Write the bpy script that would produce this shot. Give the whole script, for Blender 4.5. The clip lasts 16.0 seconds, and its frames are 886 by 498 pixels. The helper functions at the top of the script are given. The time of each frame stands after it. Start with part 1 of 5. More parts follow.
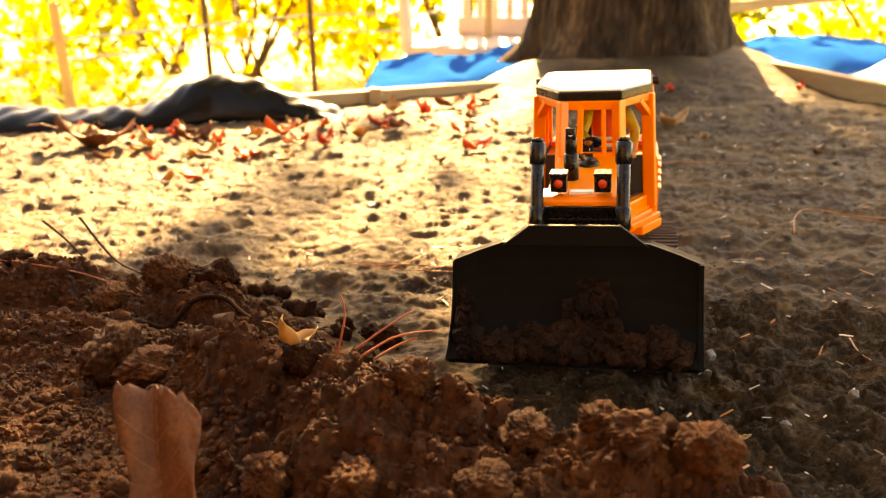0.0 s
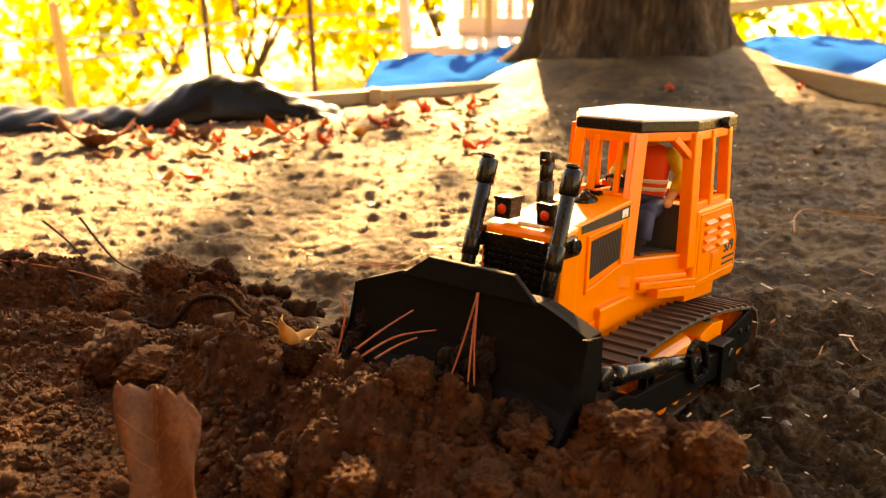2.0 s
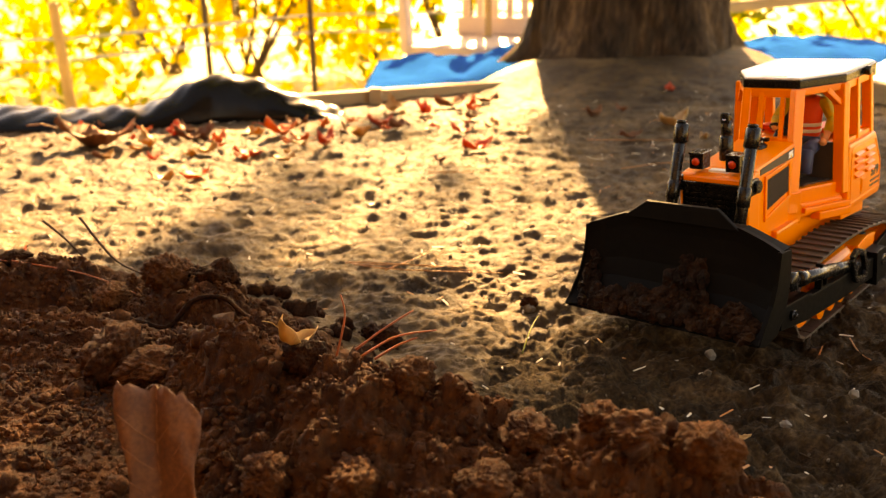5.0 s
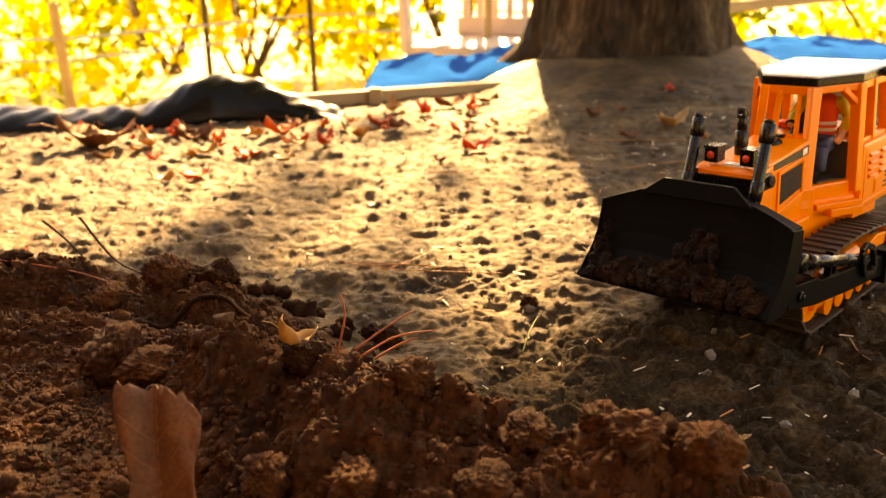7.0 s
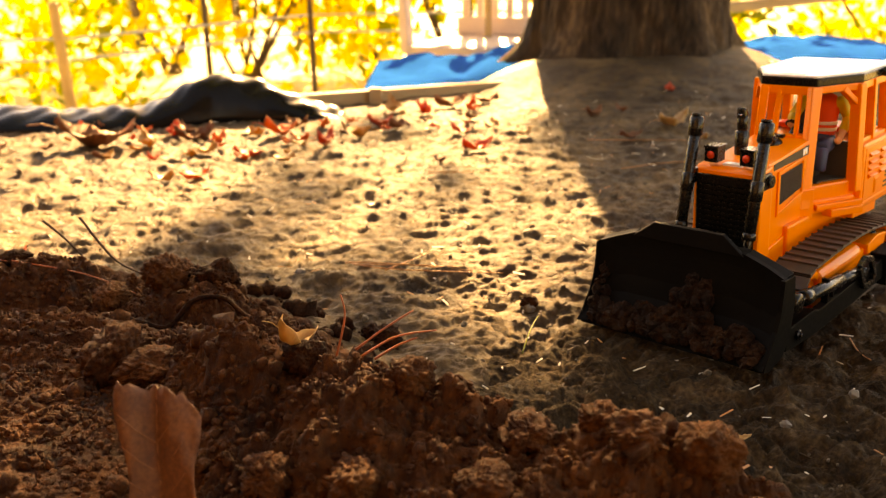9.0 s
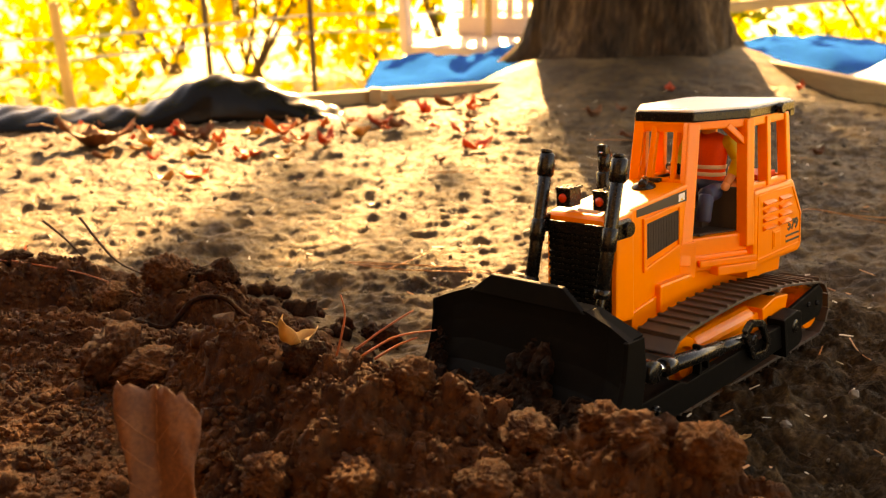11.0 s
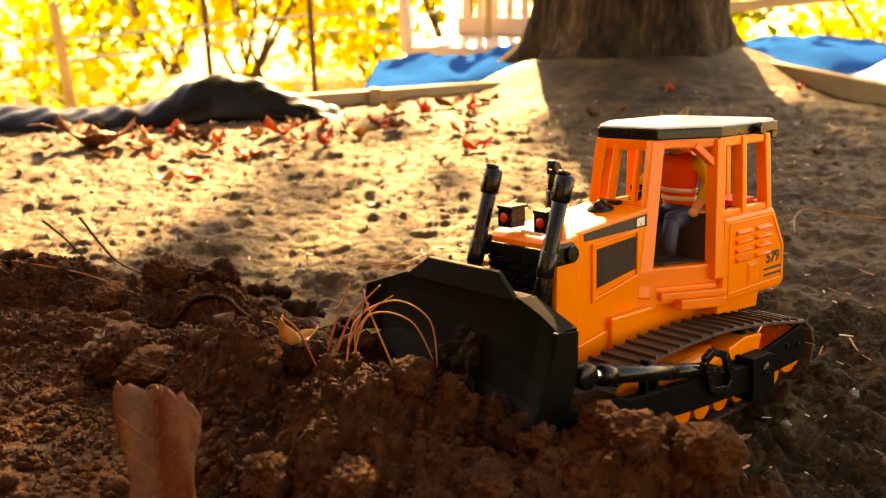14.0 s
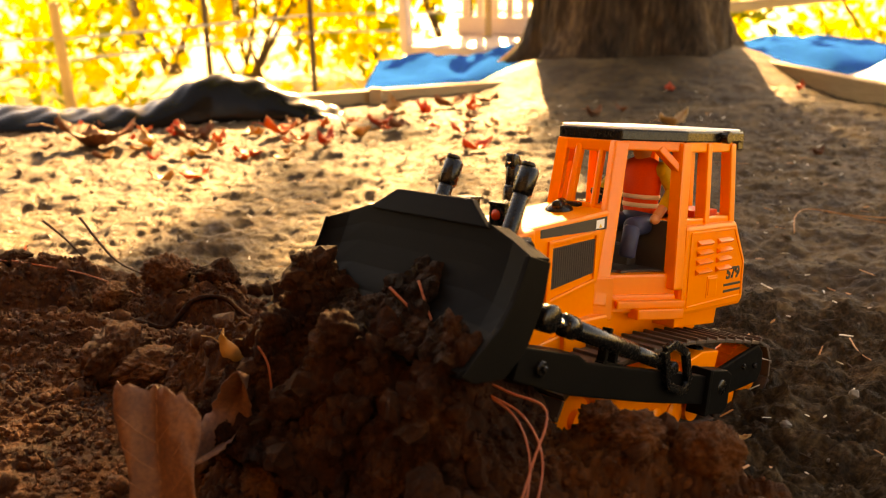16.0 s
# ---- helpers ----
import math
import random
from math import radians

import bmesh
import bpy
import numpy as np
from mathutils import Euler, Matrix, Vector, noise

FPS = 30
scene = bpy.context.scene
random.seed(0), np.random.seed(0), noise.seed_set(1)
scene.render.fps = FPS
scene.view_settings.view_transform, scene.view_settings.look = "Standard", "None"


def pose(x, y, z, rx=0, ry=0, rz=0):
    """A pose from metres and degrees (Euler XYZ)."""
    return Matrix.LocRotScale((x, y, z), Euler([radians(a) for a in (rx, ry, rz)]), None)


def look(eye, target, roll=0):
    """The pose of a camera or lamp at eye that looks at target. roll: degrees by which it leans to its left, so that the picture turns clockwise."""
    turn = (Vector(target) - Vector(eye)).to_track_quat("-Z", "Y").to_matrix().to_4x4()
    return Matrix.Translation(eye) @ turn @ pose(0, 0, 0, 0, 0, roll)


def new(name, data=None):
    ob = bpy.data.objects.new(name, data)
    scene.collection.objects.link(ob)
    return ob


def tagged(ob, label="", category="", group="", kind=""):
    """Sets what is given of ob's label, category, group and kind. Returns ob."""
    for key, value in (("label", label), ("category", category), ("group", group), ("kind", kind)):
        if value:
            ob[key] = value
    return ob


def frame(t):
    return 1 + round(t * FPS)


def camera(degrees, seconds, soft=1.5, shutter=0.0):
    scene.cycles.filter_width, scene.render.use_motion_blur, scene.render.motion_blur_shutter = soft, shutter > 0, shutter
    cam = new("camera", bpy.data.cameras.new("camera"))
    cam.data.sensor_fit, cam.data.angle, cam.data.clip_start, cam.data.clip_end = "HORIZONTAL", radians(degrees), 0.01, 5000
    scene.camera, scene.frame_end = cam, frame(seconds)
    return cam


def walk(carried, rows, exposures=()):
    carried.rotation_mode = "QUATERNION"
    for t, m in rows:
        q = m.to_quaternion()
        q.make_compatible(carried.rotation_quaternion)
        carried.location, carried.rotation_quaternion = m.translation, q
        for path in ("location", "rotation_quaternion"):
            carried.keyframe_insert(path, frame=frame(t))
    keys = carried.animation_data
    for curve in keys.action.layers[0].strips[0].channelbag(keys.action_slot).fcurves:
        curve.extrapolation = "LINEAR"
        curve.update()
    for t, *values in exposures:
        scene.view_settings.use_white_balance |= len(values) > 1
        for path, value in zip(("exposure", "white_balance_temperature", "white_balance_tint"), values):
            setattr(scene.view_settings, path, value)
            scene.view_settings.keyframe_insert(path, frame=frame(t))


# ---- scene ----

cam = camera(52, 16.0, soft=1.1, shutter=0.3)
EYE_HEIGHT = 0.3194
CAM_POSE = pose(0, 0, EYE_HEIGHT, 71.873, 1.146, -0.375)
walk(cam, [(0.0, CAM_POSE), (16.0, CAM_POSE)], [(0.0, 3.55, 13500, 23), (1.0, 3.5, 14700, 25), (2.0, 3.42, 15000, 26), (3.0, 3.25, 15500, 26), (4.2, 3.12, 15500, 26), (16.0, 3.12, 15500, 26)])
cam.data.dof.use_dof = True
cam.data.dof.focus_distance = 0.65
cam.data.dof.aperture_fstop = 9.5

# ---- world and sun ----
SUN_ELEVATION, SUN_TURN = radians(27), radians(3)
world = bpy.data.worlds.new("sky")
scene.world = world
world.use_nodes = True
wn = world.node_tree.nodes
sky = wn.new("ShaderNodeTexSky")
sky.sky_type, sky.sun_disc = "NISHITA", False
sky.sun_elevation, sky.sun_rotation = SUN_ELEVATION, SUN_TURN
wn["Background"].inputs["Strength"].default_value = 0.085
world.node_tree.links.new(sky.outputs[0], wn["Background"].inputs["Color"])
sun = new("sun", bpy.data.lights.new("sun", "SUN"))
sun.data.energy, sun.data.angle, sun.data.color = 5.0, radians(0.6), (1.0, 0.80, 0.48)
sun.matrix_world = look((math.sin(SUN_TURN) * 10, math.cos(SUN_TURN) * 10, 10 * math.tan(SUN_ELEVATION)), (0, 0, 0))


# ---- materials ----
def material(name, colours, scale=40.0, rough=0.6, metal=0.0, bump=0.0, bump_scale=None, detail=6.0, spec=0.5, per_object=0.0,
             stretch=(1, 1, 1), through_light=0.0, spread=(0.3, 0.7), coat=0.0, rough_var=0.0, bump_rough=0.55):
    """A surface whose colour wanders between the given colours by noise at two scales, with fine relief."""
    m = bpy.data.materials.new(name)
    m.use_nodes = True
    nt = m.node_tree
    n, link = nt.nodes, nt.links.new
    p = n["Principled BSDF"]
    co = n.new("ShaderNodeTexCoord")
    mp = n.new("ShaderNodeMapping")
    mp.inputs["Scale"].default_value = stretch
    link(co.outputs["Object"], mp.inputs["Vector"])
    big, fine = n.new("ShaderNodeTexNoise"), n.new("ShaderNodeTexNoise")
    for tex, s in ((big, scale), (fine, scale * 9)):
        tex.inputs["Scale"].default_value, tex.inputs["Detail"].default_value = s, detail
        link(mp.outputs[0], tex.inputs["Vector"])
    mix = n.new("ShaderNodeMath")
    mix.operation = "MULTIPLY_ADD"
    mix.inputs[1].default_value, mix.inputs[2].default_value = 0.45, 0.0
    link(fine.outputs["Fac"], mix.inputs[0])
    add = n.new("ShaderNodeMath")
    add.operation = "MULTIPLY_ADD"
    add.inputs[1].default_value = 0.55
    link(big.outputs["Fac"], add.inputs[0])
    link(mix.outputs[0], add.inputs[2])
    last = add.outputs[0]
    if per_object:
        info = n.new("ShaderNodeObjectInfo")
        shift = n.new("ShaderNodeMath")
        shift.operation = "MULTIPLY_ADD"
        shift.inputs[1].default_value = per_object
        link(info.outputs["Random"], shift.inputs[0])
        link(last, shift.inputs[2])
        last = shift.outputs[0]
    ramp = n.new("ShaderNodeValToRGB")
    el = ramp.color_ramp.elements
    while len(el) < len(colours):
        el.new(0.5)
    for i, c in enumerate(colours):
        el[i].position = spread[0] + (spread[1] - spread[0]) * i / max(1, len(colours) - 1)
        el[i].color = (*c, 1)
    link(last, ramp.inputs[0])
    link(ramp.outputs[0], p.inputs["Base Color"])
    p.inputs["Roughness"].default_value, p.inputs["Metallic"].default_value = rough, metal
    p.inputs["Specular IOR Level"].default_value = spec
    p.inputs["Coat Weight"].default_value = coat
    if rough_var:
        rv = n.new("ShaderNodeMapRange")
        rv.inputs["To Min"].default_value, rv.inputs["To Max"].default_value = rough - rough_var, rough + rough_var
        link(fine.outputs["Fac"], rv.inputs["Value"])
        link(rv.outputs[0], p.inputs["Roughness"])
    if bump:
        bt = n.new("ShaderNodeTexNoise")
        bt.inputs["Scale"].default_value, bt.inputs["Detail"].default_value, bt.inputs["Roughness"].default_value = bump_scale or scale * 6, 8, bump_rough
        link(mp.outputs[0], bt.inputs["Vector"])
        b = n.new("ShaderNodeBump")
        b.inputs["Strength"].default_value, b.inputs["Distance"].default_value = 1.0, bump
        link(bt.outputs["Fac"], b.inputs["Height"])
        link(b.outputs[0], p.inputs["Normal"])
    if through_light:
        tl = n.new("ShaderNodeBsdfTranslucent")
        link(ramp.outputs[0], tl.inputs["Color"])
        ms = n.new("ShaderNodeMixShader")
        ms.inputs[0].default_value = through_light
        link(p.outputs[0], ms.inputs[1])
        link(tl.outputs[0], ms.inputs[2])
        link(ms.outputs[0], n["Material Output"].inputs["Surface"])
    return m


ORANGE = material("orange_plastic", [(0.90, 0.185, 0.003), (0.96, 0.215, 0.005)], 25, 0.33, bump=0.00004, bump_scale=900, rough_var=0.06)
BLACK = material("black_plastic", [(0.003, 0.003, 0.003), (0.006, 0.0056, 0.005)], 60, 0.26, spec=0.3, bump=0.00004, bump_scale=1200, rough_var=0.1)
SATIN = material("dusty_black_plastic", [(0.0025, 0.0025, 0.0025), (0.004, 0.0036, 0.0032), (0.010, 0.007, 0.004)], 22, 0.5, spec=0.04, bump=0.00005, bump_scale=800, spread=(0.35, 0.85), rough_var=0.12)
RUBBER = material("track_rubber", [(0.02, 0.012, 0.008), (0.055, 0.03, 0.017)], 90, 0.6, bump=0.0002, bump_scale=500, per_object=0.15)
WHITE = material("white_plastic", [(0.72, 0.71, 0.69), (0.82, 0.81, 0.79)], 30, 0.4, bump=0.00003, bump_scale=700)
CHROME = material("chrome", [(0.65, 0.65, 0.65), (0.75, 0.75, 0.75)], 30, 0.12, 1.0)
RED_LENS = material("red_lens", [(0.5, 0.03, 0.01), (0.7, 0.06, 0.02)], 80, 0.15)
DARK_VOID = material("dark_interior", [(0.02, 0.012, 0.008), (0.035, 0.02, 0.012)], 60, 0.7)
PRINT = material("black_print", [(0.01, 0.01, 0.01), (0.02, 0.02, 0.02)], 60, 0.5)
LABEL_WHITE = material("white_print", [(0.75, 0.75, 0.73), (0.8, 0.8, 0.78)], 60, 0.5)
LABEL_YELLOW = material("yellow_print", [(0.8, 0.45, 0.02), (0.85, 0.5, 0.03)], 60, 0.5)
VEST = material("orange_vest", [(0.75, 0.05, 0.012), (0.85, 0.08, 0.02)], 90, 0.6)
REFLEX = material("pale_reflective_band", [(0.65, 0.55, 0.4), (0.75, 0.66, 0.5)], 90, 0.4)
SHIRT = material("yellow_sleeve", [(0.55, 0.36, 0.02), (0.65, 0.45, 0.04)], 120, 0.7)
SKIN = material("doll_plastic", [(0.55, 0.2, 0.07), (0.62, 0.25, 0.1)], 60, 0.5)
DENIM = material("blue_trousers", [(0.01, 0.018, 0.05), (0.02, 0.03, 0.08)], 150, 0.6)
HAIR = material("dark_cap", [(0.012, 0.012, 0.012), (0.02, 0.02, 0.02)], 60, 0.4)

SOIL = material("packed_soil", [(0.020, 0.0108, 0.0047), (0.062, 0.0365, 0.016), (0.142, 0.088, 0.039)], 10, 0.72, bump=0.0035, bump_scale=170, spread=(0.37, 0.65), spec=0.22, rough_var=0.25, bump_rough=0.72)
LOOSE = material("loose_red_soil", [(0.013, 0.0034, 0.0008), (0.046, 0.0140, 0.0038), (0.104, 0.0350, 0.0102)], 20, 0.8, bump=0.0022, bump_scale=480, spread=(0.36, 0.66), spec=0.14, rough_var=0.15, bump_rough=0.7)
CLOD = material("soil_clod", [(0.013, 0.0034, 0.0008), (0.048, 0.0146, 0.0040), (0.108, 0.0360, 0.0105)], 40, 0.8, bump=0.0022, bump_scale=480, spread=(0.34, 0.68), per_object=0.1, spec=0.14, rough_var=0.15, bump_rough=0.7)
DAMP = material("damp_soil", [(0.006, 0.0017, 0.0005), (0.025, 0.0070, 0.0018), (0.066, 0.0215, 0.0065)], 40, 0.75, bump=0.0022, bump_scale=480, spread=(0.34, 0.68), spec=0.08, rough_var=0.12, bump_rough=0.75)
DARK_SOIL = material("dark_churned_soil", [(0.011, 0.0064, 0.0031), (0.038, 0.0228, 0.0110), (0.110, 0.070, 0.036)], 30, 0.85, bump=0.004, bump_scale=260, spread=(0.36, 0.68), spec=0.12, rough_var=0.15, bump_rough=0.72)
CLINGING = material("clinging_damp_soil", [(0.004, 0.0013, 0.0004), (0.018, 0.0062, 0.0019), (0.05, 0.0185, 0.0058)], 50, 0.7, bump=0.004, bump_scale=260, spread=(0.36, 0.66), spec=0.12, bump_rough=0.75)
CRUMB = material("grey_soil_crumb", [(0.028, 0.02, 0.012), (0.075, 0.056, 0.036), (0.15, 0.115, 0.08)], 60, 0.75, bump=0.002, bump_scale=300, spread=(0.36, 0.66), spec=0.4)
BARK = material("pine_bark", [(0.008, 0.0046, 0.0026), (0.042, 0.026, 0.015), (0.12, 0.078, 0.046)], 9, 0.9, bump=0.02, bump_scale=26, stretch=(1, 1, 0.2), spread=(0.36, 0.64), spec=0.2, bump_rough=0.7)
TIMBER = material("weathered_timber", [(0.25, 0.17, 0.085), (0.42, 0.3, 0.16)], 12, 0.75, bump=0.002, stretch=(0.3, 0.3, 3), bump_scale=40)
TARP = material("black_plastic_sheet", [(0.003, 0.003, 0.003), (0.006, 0.0055, 0.005)], 12, 0.2, spec=0.12, rough_var=0.06)
BLUE = material("blue_sheet", [(0.0, 0.14, 0.52), (0.004, 0.21, 0.70)], 9, 1.0, spec=0.0, through_light=0.5)
PALE = material("pale_sheet", [(0.7, 0.68, 0.62), (0.8, 0.78, 0.72)], 9, 0.5)
CHAIR = material("sun_bleached_plastic", [(0.5, 0.4, 0.35), (0.6, 0.5, 0.45)], 12, 0.5)
POST = material("fence_post_wood", [(0.3, 0.2, 0.09), (0.45, 0.32, 0.16)], 20, 0.8, stretch=(1, 1, 0.2))
STEEL = material("galvanised_wire", [(0.4, 0.4, 0.38), (0.5, 0.5, 0.48)], 30, 0.45, 0.8)
DARKPOLE = material("dark_stem", [(0.05, 0.03, 0.015), (0.09, 0.055, 0.03)], 20, 0.8)
YARD = material("leafy_yard_ground", [(0.16, 0.18, 0.03), (0.5, 0.4, 0.12), (0.75, 0.62, 0.3)], 6, 0.7, bump=0.02, bump_scale=25)
LEAF_GOLD = material("yellow_leaves", [(0.62, 0.50, 0.03), (0.78, 0.62, 0.06), (0.88, 0.74, 0.16)], 4, 0.45, through_light=0.55, spread=(0.35, 0.65))
LEAF_GREEN = material("green_leaves", [(0.06, 0.11, 0.01), (0.2, 0.24, 0.02), (0.42, 0.36, 0.03)], 2.5, 0.5, through_light=0.5, spread=(0.35, 0.65))
LEAF_RED = material("red_fallen_leaf", [(0.30, 0.018, 0.006), (0.5, 0.05, 0.012), (0.55, 0.12, 0.025)], 18, 0.55, through_light=0.25, per_object=0.3)
LEAF_BROWN = material("brown_fallen_leaf", [(0.05, 0.014, 0.005), (0.115, 0.036, 0.013), (0.20, 0.072, 0.028)], 45, 0.7, through_light=0.16, per_object=0.25, bump=0.0008, bump_scale=130)
LEAF_PALE = material("pale_fallen_leaf", [(0.33, 0.16, 0.05), (0.52, 0.32, 0.13)], 22, 0.5, through_light=0.3)
NEEDLE = material("dry_pine_needle", [(0.24, 0.075, 0.022), (0.42, 0.17, 0.055)], 60, 0.5, per_object=0.4)
NEEDLE_RED = material("red_pine_needle", [(0.22, 0.04, 0.012), (0.34, 0.075, 0.022)], 60, 0.5)
TWIG = material("dark_twig", [(0.02, 0.01, 0.005), (0.05, 0.026, 0.013)], 60, 0.85, bump=0.0006, bump_scale=260)
CHIP = material("pale_wood_chip", [(0.4, 0.32, 0.22), (0.65, 0.58, 0.46)], 60, 0.7, per_object=0.3)
STONE = material("grey_pebble", [(0.05, 0.045, 0.04), (0.14, 0.12, 0.10)], 60, 0.7, per_object=0.3, bump=0.0005, bump_scale=300)


# ---- mesh helpers ----
def part(name, bm, mat, parent=None, label="", smooth=False, category="", group="", kind=""):
    """Links a bmesh as one mesh object, under a thing or under a part."""
    me = bpy.data.meshes.new(name)
    bm.to_mesh(me)
    bm.free()
    me.materials.append(mat)
    if smooth:
        for f in me.polygons:
            f.use_smooth = True
    ob = new(name, me)
    ob.parent = parent
    return tagged(ob, label, category, group, kind)


def empty(name, label, category, group="", kind=""):
    return tagged(new(name), label, category, group, kind)


def bevelled(bm, r, seg=2):
    if r:
        bmesh.ops.bevel(bm, geom=list(bm.edges), offset=r, segments=seg, affect="EDGES", clamp_overlap=True, profile=0.6)
    return bm


def joined(*bms):
    """One bmesh out of several."""
    out = bmesh.new()
    for b in bms:
        me = bpy.data.meshes.new("joined")
        b.to_mesh(me)
        b.free()
        out.from_mesh(me)
        bpy.data.meshes.remove(me)
    return out


def box(x0, x1, y0, y1, z0, z1, r=0.0015):
    bm = bmesh.new()
    bmesh.ops.create_cube(bm, size=1)
    for v in bm.verts:
        v.co = Vector(((x0 + x1) / 2 + v.co.x * (x1 - x0), (y0 + y1) / 2 + v.co.y * (y1 - y0), (z0 + z1) / 2 + v.co.z * (z1 - z0)))
    return bevelled(bm, min(r, 0.4 * min(abs(x1 - x0), abs(y1 - y0), abs(z1 - z0))))


def prism(profile, place, lo, hi, r=0.0015):
    """A profile of 2D points drawn out from lo to hi; place(u, v, w) gives the point."""
    bm = bmesh.new()
    a = [bm.verts.new(place(u, v, lo)) for u, v in profile]
    b = [bm.verts.new(place(u, v, hi)) for u, v in profile]
    k = len(a)
    bm.faces.new(a[::-1])
    bm.faces.new(b)
    for i in range(k):
        bm.faces.new((a[i], a[(i + 1) % k], b[(i + 1) % k], b[i]))
    bmesh.ops.recalc_face_normals(bm, faces=bm.faces)
    return bevelled(bm, r)


def side(u, v, w):
    """A profile in x and z, drawn out along y."""
    return Vector((u, w, v))


def plan(u, v, w):
    """A profile in x and y, drawn out along z."""
    return Vector((u, v, w))


def beam(a, b, w, d, r=0.0008, up=(0, 0, 1)):
    """A bar of section w x d from a to b."""
    a, b = Vector(a), Vector(b)
    z = (b - a).normalized()
    x = Vector(up).cross(z)
    x = x.normalized() if x.length > 1e-4 else Vector((1, 0, 0))
    y = z.cross(x)
    bm = box(-w / 2, w / 2, -d / 2, d / 2, 0, (b - a).length, r)
    m = Matrix((x, y, z)).transposed().to_4x4()
    bm.transform(Matrix.Translation(a) @ m)
    return bm


def lathe(rings, a=(0, 0, 0), axis=(0, 0, 1), seg=20):
    """A turned form: rings of (radius, height) about an axis from a."""
    bm = bmesh.new()
    q = Vector(axis).to_track_quat("Z", "Y").to_matrix().to_4x4()
    m = Matrix.Translation(a) @ q
    loops = [[bm.verts.new(m @ Vector((r * math.cos(2 * math.pi * i / seg), r * math.sin(2 * math.pi * i / seg), h))) for i in range(seg)] for r, h in rings]
    for l0, l1 in zip(loops, loops[1:]):
        for i in range(seg):
            bm.faces.new((l0[i], l0[(i + 1) % seg], l1[(i + 1) % seg], l1[i]))
    bm.faces.new(loops[0][::-1])
    bm.faces.new(loops[-1])
    bmesh.ops.recalc_face_normals(bm, faces=bm.faces)
    return bm


def rod(a, b, r, seg=16, r2=None):
    a, b = Vector(a), Vector(b)
    n = (b - a).length
    e = min(r * 0.25, n * 0.1)
    r2 = r if r2 is None else r2
    return lathe([(r - e, 0), (r, e), (r2, n - e), (r2 - min(e, r2 * 0.5), n)], a, b - a, seg)


def tube(points, r, seg=6, taper=0.3):
    """A thin round strand along points, thinner towards its end."""
    bm = bmesh.new()
    pts = [Vector(p) for p in points]
    loops = []
    for i, p in enumerate(pts):
        d = (pts[min(i + 1, len(pts) - 1)] - pts[max(i - 1, 0)]).normalized()
        x = d.cross(Vector((0.3, 0.2, 1))).normalized()
        y = d.cross(x)
        rr = r * (1 - (1 - taper) * i / (len(pts) - 1))
        loops.append([bm.verts.new(p + rr * (math.cos(2 * math.pi * k / seg) * x + math.sin(2 * math.pi * k / seg) * y)) for k in range(seg)])
    for l0, l1 in zip(loops, loops[1:]):
        for k in range(seg):
            bm.faces.new((l0[k], l0[(k + 1) % seg], l1[(k + 1) % seg], l1[k]))
    bm.faces.new(loops[0][::-1])
    bm.faces.new(loops[-1])
    return bm


def writing(text, size, m, mat, parent, name="lettering", thick=0.0002, bold=0.0):
    """Flat raised letters in the built-in font, as a mesh."""
    cu = bpy.data.curves.new(name, "FONT")
    cu.body, cu.size, cu.extrude, cu.align_x, cu.align_y, cu.offset = text, size, thick, "CENTER", "CENTER", bold
    tmp = bpy.data.objects.new("tmp", cu)
    scene.collection.objects.link(tmp)
    bpy.context.view_layer.update()
    me = bpy.data.meshes.new_from_object(tmp.evaluated_get(bpy.context.evaluated_depsgraph_get()))
    bpy.data.objects.remove(tmp)
    me.materials.clear()
    me.materials.append(mat)
    me.transform(m)
    ob = new(name, me)
    ob.parent = parent
    return ob


# ---- noise on arrays ----
RNG = np.random.RandomState(7)
TABLE = RNG.rand(256, 256)


def lattice(ix, iy, k=0):
    return TABLE[(ix * 37 + iy * 101 + k * 53) % 256, (iy * 71 + ix * 13 + k * 29) % 256]


def value_noise(x, y, k=0):
    ix, iy = np.floor(x).astype(int), np.floor(y).astype(int)
    fx, fy = x - ix, y - iy
    fx, fy = fx * fx * (3 - 2 * fx), fy * fy * (3 - 2 * fy)
    a, b = lattice(ix, iy, k), lattice(ix + 1, iy, k)
    c, d = lattice(ix, iy + 1, k), lattice(ix + 1, iy + 1, k)
    return (a * (1 - fx) + b * fx) * (1 - fy) + (c * (1 - fx) + d * fx) * fy - 0.5


def fbm(x, y, octaves=4, k=0):
    out, amp = 0, 1.0
    for o in range(octaves):
        out = out + amp * value_noise(x * 2 ** o, y * 2 ** o, k + o)
        amp *= 0.5
    return out


def lumps(x, y, k=0, fill=1.0):
    """Round clods of uneven size on a jittered lattice, 0 to 1."""
    ix, iy = np.floor(x).astype(int), np.floor(y).astype(int)
    out = np.zeros_like(x)
    for dx in (-1, 0, 1):
        for dy in (-1, 0, 1):
            cx, cy = ix + dx, iy + dy
            px, py = cx + lattice(cx, cy, k), cy + lattice(cx, cy, k + 3)
            r = 0.35 + 0.6 * lattice(cx, cy, k + 5)
            on = lattice(cx, cy, k + 9) < fill
            d2 = ((x - px) ** 2 + (y - py) ** 2) / (r * r)
            out = np.maximum(out, np.where(on, r * np.clip(1 - d2, 0, 1) ** 0.85, 0))
    return out


